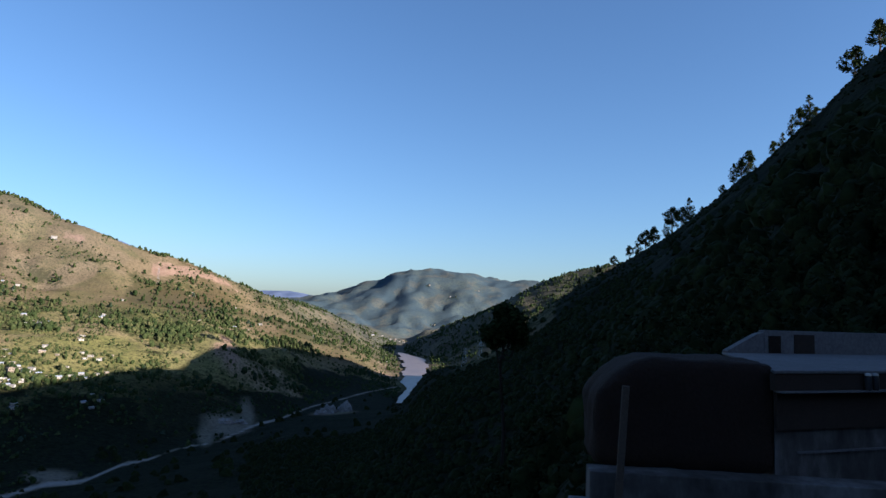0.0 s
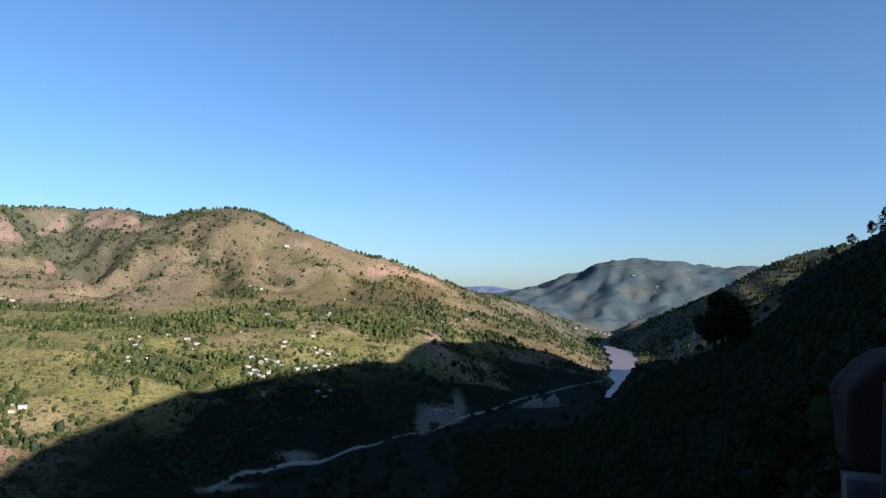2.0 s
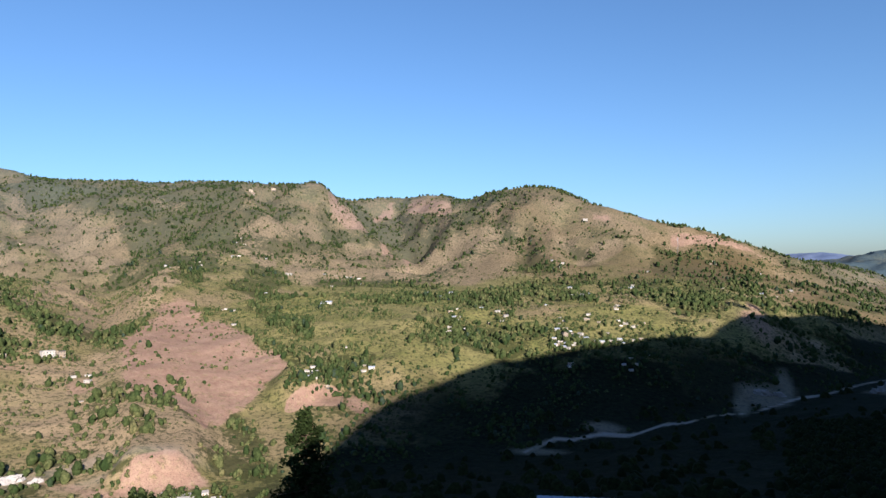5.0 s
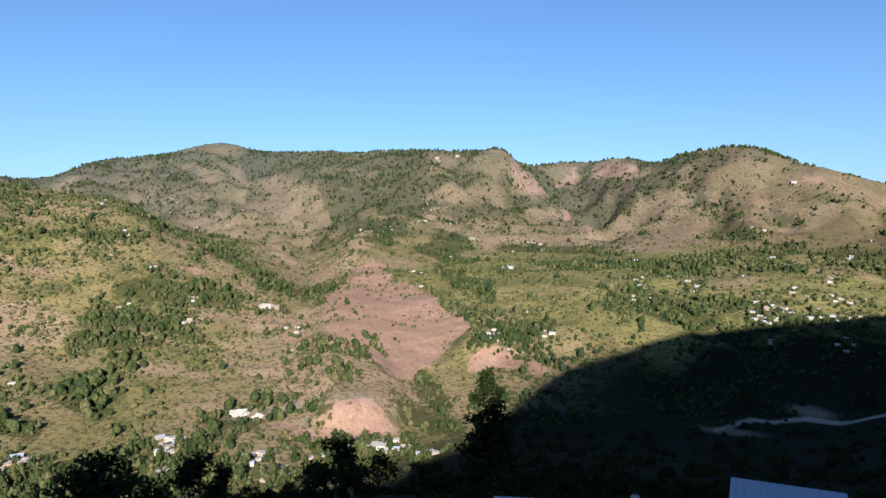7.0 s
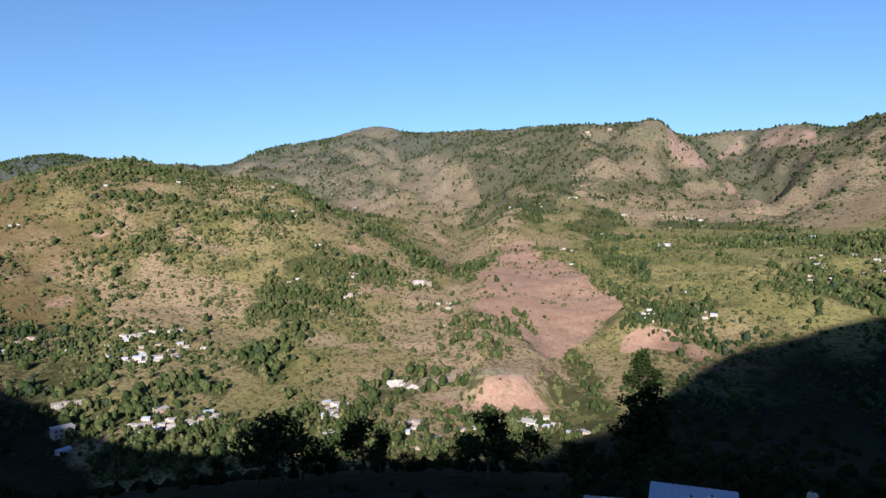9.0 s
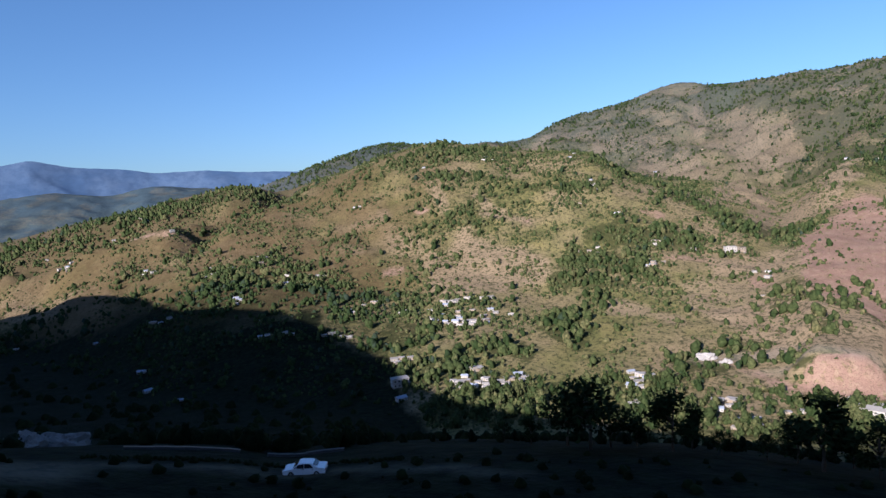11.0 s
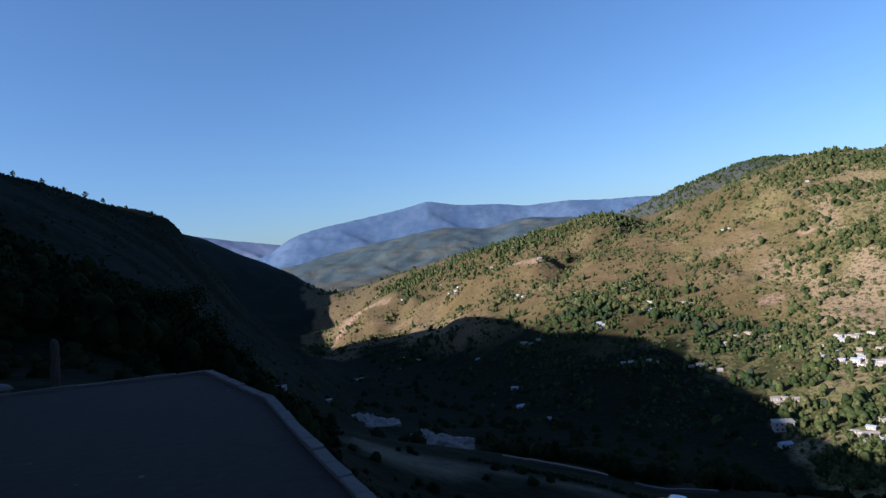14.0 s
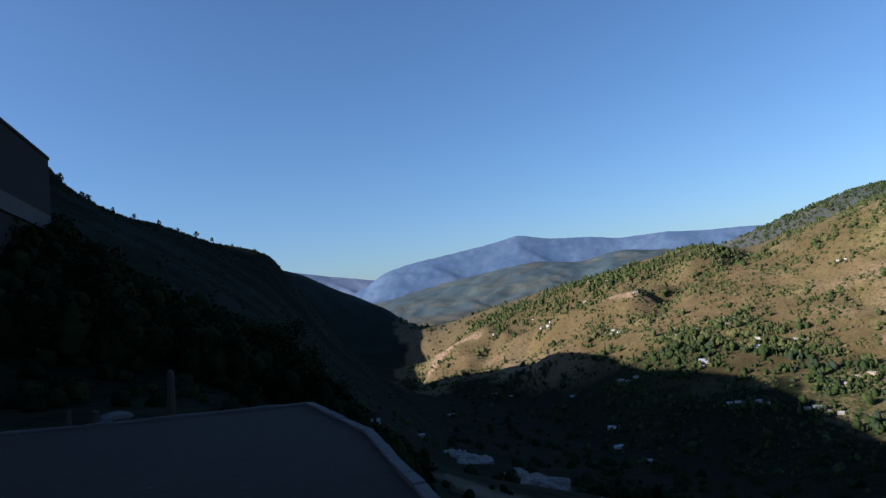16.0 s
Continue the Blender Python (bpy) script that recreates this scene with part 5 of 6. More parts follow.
def box(x, y, z, cx=0.0, cy=0.0, z0=0.0, bevel=0.0, taper=1.0):
    """A block x by y by z standing on z0."""
    bm = bmesh.new()
    bmesh.ops.create_cube(bm, size=1)
    for v in bm.verts:
        k = taper if v.co.z > 0 else 1.0
        v.co = (v.co.x * x * k + cx, v.co.y * y * k + cy, (v.co.z + 0.5) * z + z0)
    if bevel:
        bmesh.ops.bevel(bm, geom=bm.edges[:], offset=bevel, segments=2, profile=0.6, affect="EDGES")
    return bm


def prism(outline, z0, h, bevel=0.0):
    """A block over an outline, standing on z0."""
    bm = bmesh.new()
    low, top = ([bm.verts.new((x, y, z)) for x, y in outline] for z in (z0, z0 + h))
    bm.faces.new(low[::-1])
    bm.faces.new(top)
    for k in range(len(low)):
        n = (k + 1) % len(low)
        bm.faces.new((low[k], low[n], top[n], top[k]))
    bmesh.ops.recalc_face_normals(bm, faces=bm.faces[:])
    if bevel:
        bmesh.ops.bevel(bm, geom=bm.edges[:], offset=bevel, segments=2, profile=0.6, affect="EDGES")
    return bm


def tube(points, radii, sides=8):
    """A tapered tube along points."""
    vs, fs = [], []
    for k, (p, r) in enumerate(zip(points, radii)):
        q = Vector(points[min(k + 1, len(points) - 1)]) - Vector(points[max(k - 1, 0)])
        turn = q.to_track_quat("Z", "Y").to_matrix()
        for s in range(sides):
            a = 2 * math.pi * s / sides
            vs.append(Vector(p) + turn @ Vector((math.cos(a) * r, math.sin(a) * r, 0)))
        if k:
            for s in range(sides):
                n = (s + 1) % sides
                fs.append(((k - 1) * sides + s, (k - 1) * sides + n, k * sides + n, k * sides + s))
    fs += [tuple(range(sides))[::-1], tuple(range(len(vs) - sides, len(vs)))]
    return vs, fs


def merge(*geos):
    vs, fs = [], []
    for v, f in geos:
        fs += [tuple(i + len(vs) for i in t) for t in f]
        vs += list(v)
    return vs, fs


def leaves(rng, blobs, per, size):
    """Foliage: for each lump (x, y, z, radius) many small folded leaves near its skin."""
    vs, fs = [], []
    for x, y, z, r in blobs:
        for _ in range(per):
            u = Vector((rng.gauss(0, 1), rng.gauss(0, 1), rng.gauss(0, 0.8))).normalized() * r * rng.uniform(0.35, 1.12)
            c = Vector((x, y, z)) + u
            a = Vector((rng.gauss(0, 1), rng.gauss(0, 1), rng.gauss(0, 0.6))).normalized() * size * rng.uniform(0.6, 1.3)
            b = a.cross(Vector((rng.gauss(0, 1), rng.gauss(0, 1), 1))).normalized() * size * rng.uniform(0.3, 0.6)
            k = len(vs)
            vs += [c - a, c + b, c + a, c - b]
            fs.append((k, k + 1, k + 2, k + 3))
    return vs, fs


# ---- trees near by ----
def broadleaf(name, label, h, w, seed, per=70, mat=NEEDLES, leaf=None, start=0.38, fork_at=0.0, slim=1.0, bark=BARK):
    rng = random.Random(seed)
    tree = empty(name, label, "tree", "trees below the lookout")
    fork = h * (fork_at or rng.uniform(0.25, 0.35))
    geos = [tube([(0, 0, -1.0), (0.02 * h, 0, fork * 0.5), (0, 0.02 * h, fork), (0, 0, h * 0.75)], [0.035 * h * slim, 0.026 * h * slim, 0.02 * h * slim, 0.006 * h * slim])]
    blobs = []
    for k in range(13):
        a, q = rng.uniform(0, 6.28), k / 12
        out = w * 0.5 * math.sin(math.pi * (0.2 + 0.72 * q)) * rng.uniform(0.35, 0.85)
        z = h * (start + (0.93 - start) * q)
        tip = (math.cos(a) * out, math.sin(a) * out, z)
        geos.append(tube([(0, 0, fork + (z - fork) * 0.35), (tip[0] * 0.5, tip[1] * 0.5, z * 0.85), tip], [0.012 * h * slim, 0.008 * h * slim, 0.003 * h * slim], 5))
        blobs.append((*tip, w * rng.uniform(0.13, 0.22)))
    part("trunk", merge(*geos), bark, tree)
    part("crown", leaves(rng, blobs, per, leaf * h if leaf else 0.055 * h if h < 9 else 0.04 * h), mat, tree)
    return tree


def conifer(name, label, h, w, seed, bare=0.15, per=26, rows=16):
    rng = random.Random(seed)
    tree = empty(name, label, "tree", "trees below the lookout")
    geos = [tube([(0, 0, -1.0), (0, 0, h * 0.5), (0.01 * h, 0, h)], [0.022 * h, 0.014 * h, 0.003 * h], 7)]
    blobs = []
    for k in range(rows):
        q = k / (rows - 1)
        z = h * (bare + (1 - bare) * q * 0.97)
        reach = w * 0.5 * (1 - q) ** 0.55 * (0.55 + 0.45 * min(1, q * 5)) * rng.uniform(0.75, 1.1)
        n = max(2, int(6 * (1 - q)) + 1)
        for s in range(n):
            a = 6.28 * s / n + rng.uniform(-0.5, 0.5) + k
            r = reach * rng.uniform(0.6, 1.1)
            tip = (math.cos(a) * r, math.sin(a) * r, z + rng.uniform(-0.03, 0.02) * h)
            geos.append(tube([(0, 0, z), tip], [0.006 * h, 0.002 * h], 4))
            blobs += [(tip[0] * f, tip[1] * f, tip[2] + 0.01 * h, w * rng.uniform(0.07, 0.11)) for f in (0.55, 1.0)]
    part("trunk", merge(*geos), BARK, tree)
    part("crown", leaves(rng, blobs, per, 0.022 * h), NEEDLES, tree)
    return tree


def stand(thing, az, d, turn=0.0, size=1.0, sink=0.0):
    thing.matrix_world = Matrix.Translation(spot(az, d, -sink)) @ pose(0, 0, 0, 0, 0, turn) @ Matrix.Scale(size, 4)
    return thing


def copy_to(thing, az, d, turn=0.0, size=1.0, sink=0.0):
    m = Matrix.Translation(spot(az, d, -sink)) @ pose(0, 0, 0, 0, 0, turn) @ Matrix.Scale(size, 4)
    k = thing.matrix_world.to_scale()[0]
    return copy_thing(thing, m @ Matrix.Scale(1 / k, 4))


def near_trees():
    rng = random.Random(5)
    big = conifer("conifer_tree", "dark evergreen tree with ragged lumpy branches", 15.5, 9.4, 31, 0.10, 46, 18)
    stand(big, 55.8, 80)
    low = broadleaf("tree", "dark round-crowned tree standing above the lane", 7.0, 6.4, 32)
    stand(low, 69.3, 68, 20, 1.02)
    other = broadleaf("tree", "dark broad tree beside the lane", 6.0, 6.5, 33)
    stand(other, 65.6, 69, 70, 0.85)
    third = broadleaf("tree", "dark wide tree rising from the shaded slope", 6.5, 7.5, 34)
    stand(third, 87.4, 71, 10, 1.15)
    for k, (az, d, s) in enumerate([(80.4, 72, 0.92), (85.6, 73, 0.85), (89.3, 74, 0.95), (78.9, 76, 0.7), (76.6, 72, 0.45), (73.2, 72, 0.4), (62.0, 72, 0.6), (60.0, 76, 0.7), (71.0, 73, 0.7), (67.2, 76, 0.5), (57.8, 78, 0.7), (53.5, 84, 0.75), (92.6, 76, 0.45), (95.0, 80, 0.4), (83.4, 76, 0.5)]):
        copy_to((low, other, third)[k % 3], az, d, rng.uniform(0, 360), s)
    yard_tree = broadleaf("tree", "large dark tree beyond the yard edge", 6.4, 6.2, 35, 420, leaf=0.02)
    stand(yard_tree, 151.9, 31, 0, 0.70, 0.6)
    copy_to(yard_tree, 149.3, 32, 120, 0.50, 0.6)
    copy_to(yard_tree, 154.6, 32, 200, 0.55, 0.6)
    lone = broadleaf("tree", "dark spreading tree on the near shoulder", 13.0, 14.0, 36, 90)
    stand(lone, -9.0, 150, 0, 0.8)
    tall = broadleaf("tree", "tall dark spreading tree on the near slope", 17.5, 5.4, 41, 620, leaf=0.014, start=0.79, fork_at=0.66, slim=0.4, bark=SHADE_BARK)
    stand(tall, -5.5, 57, 30, 1.0)
    sky = broadleaf("tree", "sparse tree on the dark skyline", 20.0, 14.0, 37, 85)
    stand(sky, -33.0, 575, 0, 1.6, 7.0)
    pine = conifer("pine_tree", "thin pine silhouetted on the dark ridge", 20.0, 11.0, 38, 0.22, 26, 11)
    stand(pine, -28.0, 738, 0, 0.95)
    for k, (az, back, s) in enumerate([(-29.3, 0, 0.85), (-29.9, 2, 0.9), (-30.4, 0, 0.5), (-27.4, 0, 0.6), (-28.6, 4, 0.6), (-25.5, 0, 0.95), (-25.0, 0, 0.8), (-24.4, 3, 0.75), (-23.6, 0, 0.45), (-22.0, 0, 0.3), (-21.0, 0, 0.95), (-20.4, 0, 0.8), (-19.6, 2, 0.95), (-19.2, 0, 0.7), (-18.2, 0, 0.75), (-17.5, 0, 0.8), (-16.9, 0, 0.7), (-16.2, 2, 0.5), (-14.9, 0, 0.45), (-31.8, 0, 0.35), (-34.6, 2, 0.9), (-13.6, 0, 0.4), (-12.0, 0, 0.35)]):
        d = float(round_spline(SHOULDER, [az], 1)[0])
        copy_to(pine if k % 3 == 1 else sky, az, d - back * 8 - 5, rng.uniform(0, 360), s * 1.6)
    for az, s in [(168.4, 0.35), (167.0, 0.3), (166.6, 0.32), (164.9, 0.25), (163.4, 0.25), (161.6, 0.28), (160.2, 0.22), (158.8, 0.3), (157.6, 0.26), (156.0, 0.2), (154.2, 0.25), (152.8, 0.2)]:
        d = float(round_spline(SHOULDER, [az], 1)[0])
        copy_to(sky, az, d - 6, rng.uniform(0, 360), s)


near_trees()


# ---- houses across the valley ----
def hill_house(name, label, wide, deep, storeys, wall, roof, gable=False):
    """A hill house with its front to -y: plinth, walls, roof, door and windows."""
    house = empty(name, label, "house", "houses on the hillsides")
    h = 3.1 * storeys
    part("plinth", box(wide + 0.6, deep + 0.6, 4.0, z0=-4.0), CONCRETE, house)
    part("wall", box(wide, deep, h, bevel=0.04), wall, house)
    if gable:
        e, t = 0.5, 1.5
        x, y = wide / 2 + e, deep / 2 + e
        vs = [(-x, -y, h - 0.1), (x, -y, h - 0.1), (x, 0, h + t), (-x, 0, h + t), (-x, y, h - 0.1), (x, y, h - 0.1)]
        vs += [(a, b, c + 0.12) for a, b, c in vs]
        fs = [(0, 3, 2, 1), (3, 4, 5, 2), (6, 7, 8, 9), (9, 8, 11, 10), (0, 1, 7, 6), (5, 4, 10, 11), (1, 2, 8, 7), (2, 5, 11, 8), (0, 6, 9, 3), (3, 9, 10, 4)]
        part("roof", (vs, fs), roof, house)
        for s in (-1, 1):
            a, b = s * wide / 2, s * (wide / 2 - 0.2)
            part("gable", ([(a, -deep / 2, h), (a, deep / 2, h), (a, 0, h + 1.25), (b, -deep / 2, h), (b, deep / 2, h), (b, 0, h + 1.25)], [(0, 2, 1), (3, 4, 5), (0, 1, 4, 3), (1, 2, 5, 4), (2, 0, 3, 5)]), wall, house)
    else:
        for k in range(storeys):
            part("roof_slab" if k == storeys - 1 else "floor_slab", box(wide + 1.0, deep + 1.3, 0.22, cy=-0.25, z0=3.1 * (k + 1) - 0.05), roof, house)
        part("parapet", box(wide * 0.35, 0.2, 0.7, cx=-wide * 0.28, cy=-deep / 2 + 0.2, z0=h + 0.15), wall, house)
    n = max(2, int(wide / 2.6))
    for k in range(storeys):
        for i in range(n):
            x = -wide / 2 + wide * (i + 0.5) / n
            z = 3.1 * k
            if k == 0 and i == n // 2:
                part("door", box(1.0, 0.12, 2.0, cx=x, cy=-deep / 2 - 0.03, z0=0.05), WOOD, house)
            else:
                w = part("window", box(1.3, 0.12, 1.25, cx=x, cy=-deep / 2 - 0.03, z0=z + 0.95), PALE_CONCRETE, house)
                part("pane", box(1.1, 0.04, 1.05, cx=x, cy=-deep / 2 - 0.11, z0=z + 1.05), GLASS, w)
    return house



def settle(rows, seed, kinds):
    rng = random.Random(seed)
    for az, d, w in rows:
        big = w > 14.5
        thing = rng.choice(kinds["big"] if big else kinds["small"])
        base = thing["breadth"]
        face = az + 180 + rng.uniform(-28, 28)
        copy_to(thing, az, d, face + 180, max(0.36, min(0.95, 0.52 * w / base)), 0.2)


def villages():
    kinds = dict(small=[
        hill_house("house", "small white plastered flat-roofed house on a terrace", 9, 6.5, 1, PLASTER, PALE_CONCRETE),
        hill_house("house", "whitewashed low house with a grey tin roof", 9.5, 6, 1, PLASTER, TIN, True),
        hill_house("house", "cream house with a flat concrete roof", 8.5, 6.5, 1, CREAM, PALE_CONCRETE),
        hill_house("house", "pale house with a bluish sheet-metal roof", 9, 6, 1, PLASTER, BLUE_TIN, True)],
        big=[hill_house("house", "two-storey white house with verandah slabs", 12, 8, 2, PLASTER, PALE_CONCRETE),
             hill_house("house", "long white building with a pale tin roof", 17, 7, 1, PLASTER, TIN, True),
             hill_house("house", "two-storey cream house with a flat roof", 11, 8, 2, CREAM, CONCRETE)])
    homes = [(104.0, 351, 0, "big"), (66.0, 314, 1, "big"), (33.0, 588, 2, "big"), (98.7, 480, 0, "small"), (31.5, 760, 1, "small"), (97.0, 357, 2, "small"), (53.8, 762, 3, "small")]
    for size in ("big", "small"):
        for thing in kinds[size]:
            thing["breadth"] = max(v.co.x for o in thing.children for v in o.data.vertices) * 2
    for az, d, k, size in homes:
        stand(kinds[size][k], az, d, az + random.Random(k).uniform(-20, 20), 0.75, 0.2)
    town = [(3.2, 1960, 15), (3.6, 1975, 16), (3.9, 1950, 14.6), (4.3, 1965, 15), (4.7, 1940, 16), (4.0, 2000, 16), (3.4, 2010, 15), (5.1, 1930, 15)]
    settle(town, 39, kinds)
    settle(HOMES, 40, kinds)


villages()


# ---- the yard ----
KERB = [(-1.7, 3.6), (-1.75, 1.2), (-2.0, -0.8), (-2.55, -2.3), (-3.37, -3.82), (-4.13, -5.42), (-5.24, -7.64), (-6.44, -11.3)]
FAR_EDGE = [(-6.44, -11.3), (-4.84, -12.95), (-3.74, -13.95), (-2.2, -15.8), (0.2, -18.2)]


def build_yard():
    outline = KERB + FAR_EDGE[1:] + [(9, -18.5), (9, 3.6)]
    bm = bmesh.new()
    top = [bm.verts.new((x, y, 0)) for x, y in outline]
    low = [bm.verts.new((x, y, -1.6)) for x, y in outline]
    bm.faces.new(top)
    bm.faces.new(low[::-1])
    for k in range(len(top)):
        n = (k + 1) % len(top)
        bm.faces.new((top[k], low[k], low[n], top[n]))
    bmesh.ops.recalc_face_normals(bm, faces=bm.faces[:])
    me = bpy.data.meshes.new("pavement")
    bm.to_mesh(me)
    bm.free()
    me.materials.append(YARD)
    tagged(new("pavement", me), "dark compacted gravel yard on the hillside", "yard", kind="structure")


def along(points, step):
    """Places and headings every step metres along a line."""
    out = []
    for (x0, y0), (x1, y1) in zip(points, points[1:]):
        n = max(1, round(math.hypot(x1 - x0, y1 - y0) / step))
        out += [(x0 + (x1 - x0) * (k + 0.5) / n, y0 + (y1 - y0) * (k + 0.5) / n, math.degrees(math.atan2(y1 - y0, x1 - x0)), math.hypot(x1 - x0, y1 - y0) / n) for k in range(n)]
    return out


def build_kerb(name, label, points, step, wide, high, mat, seed):
    rng = random.Random(seed)
    wall = empty(name, label, "kerb")
    tagged(wall, kind="structure")
    shapes = []
    for k in range(5):
        bm = box(1, 1, 1, bevel=0.07)
        for v in bm.verts:
            v.co += Vector((rng.uniform(-0.02, 0.02), rng.uniform(-0.05, 0.05), rng.uniform(-0.04, 0.04)))
        me = bpy.data.meshes.new("stone")
        bm.to_mesh(me)
        bm.free()
        me.materials.append(mat)
        shapes.append(me)
    for x, y, turn, length in along(points, step):
        stone = new("stone", shapes[rng.randrange(5)])
        stone.parent = wall
        stone.matrix_local = pose(x, y, -0.12, rng.uniform(-1, 1), rng.uniform(-0.8, 0.8), turn + rng.uniform(-0.8, 0.8)) @ Matrix.Diagonal((length * 1.0, wide * rng.uniform(0.95, 1.05), high + 0.12 + rng.uniform(-0.008, 0.008), 1))


def post(name, label, at, h, r, mat, lean=2.0, category="post"):
    ob = empty(name, label, category, at=pose(*at, lean, lean * 0.4, 0))
    part("shaft", tube([(0, 0, -0.3), (0.01, 0, h * 0.5), (0, 0.01, h)], [r, r * 0.95, r * 0.88], 9), mat, ob)
    return ob


def yard_things():
    build_yard()
    build_kerb("kerb", "low whitewashed stone kerb along the drop", KERB, 0.5, 0.12, 0.045, KERB_STONE, 6)
    build_kerb("edging", "thin pale stone edging at the far side of the yard", FAR_EDGE, 0.6, 0.1, 0.05, KERB_STONE, 7)
    at = lambda az, d, z: (-math.sin(radians(az)) * d, math.cos(radians(az)) * d, z)
    stump = post("tree_stump", "bare weathered tree trunk behind the yard", at(160.9, 14.6, -0.2), 0.95, 0.09, OLD_WOOD, -3.0, "tree trunk")
    part("broken_top", tube([(0.0, 0.0, 0.92), (0.015, 0.01, 1.02), (0.03, 0.02, 1.08)], [0.082, 0.066, 0.035], 7), OLD_WOOD, stump)
    post("utility_pole", "slim pale metal pole at the yard edge", at(173.8, 16.4, -0.1), 4.3, 0.04, STEEL, 0.3, "pole")
    post("fence_post", "short weathered wooden fence post", at(167.8, 15.2, -0.1), 0.42, 0.06, OLD_WOOD, 3.0)
    post("fence_post", "short wooden fence post beside a stone", at(166.1, 14.9, -0.1), 0.36, 0.07, OLD_WOOD, -2.0)
    rng = random.Random(8)
    bm = bmesh.new()
    bmesh.ops.create_icosphere(bm, subdivisions=2, radius=0.25)
    for v in bm.verts:
        v.co = Vector((v.co.x * 1.5, v.co.y, v.co.z * 0.55)) * (1 + 0.25 * noise.noise(v.co * 5))
    me = bpy.data.meshes.new("boulder")
    bm.to_mesh(me)
    bm.free()
    me.materials.append(CONCRETE)
    tagged(new("boulder", me), "flat grey boulder at the yard edge", "rock").matrix_world = pose(*at(165.0, 15.0, 0.05))
    for k in range(8):
        bm = bmesh.new()
        bmesh.ops.create_icosphere(bm, subdivisions=1, radius=rng.uniform(0.015, 0.035))
        for v in bm.verts:
            v.co.z = v.co.z * 0.5 + 0.008
            v.co += Vector((rng.uniform(-1, 1), rng.uniform(-1, 1), 0)) * 0.006
        me = bpy.data.meshes.new("pebble")
        bm.to_mesh(me)
        bm.free()
        me.materials.append(KERB_STONE)
        az, d = rng.uniform(146, 172), rng.uniform(5.5, 12.5)
        tagged(new("pebble", me), "small pale pebble lying on the gravel", "stone", "pebbles in the yard").matrix_world = pose(*at(az, d, 0.0), 0, 0, rng.uniform(0, 360))


yard_things()


# ---- the building above the yard ----
def upper_building():
    house = empty("building", "dark plastered building above the yard with a concrete ledge", "building", at=pose(-8.34, -42.2, -0.3, 0, 0, math.degrees(math.atan2(7.0, 3.26))))
    ln = 20.0
    wall = box(ln, 9.0, 3.40, cx=ln / 2, cy=-4.5, z0=9.15, bevel=0.05)
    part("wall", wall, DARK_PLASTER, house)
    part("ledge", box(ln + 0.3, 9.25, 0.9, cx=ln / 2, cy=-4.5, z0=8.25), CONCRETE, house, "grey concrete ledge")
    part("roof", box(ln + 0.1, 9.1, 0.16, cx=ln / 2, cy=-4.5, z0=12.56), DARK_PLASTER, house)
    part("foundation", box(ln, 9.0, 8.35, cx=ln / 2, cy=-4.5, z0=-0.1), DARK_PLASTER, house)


upper_building()


# ---- the hut below the lookout ----
def polar(az, d, z=0.0):
    return Vector((-math.sin(radians(az)) * d, math.cos(radians(az)) * d, z))


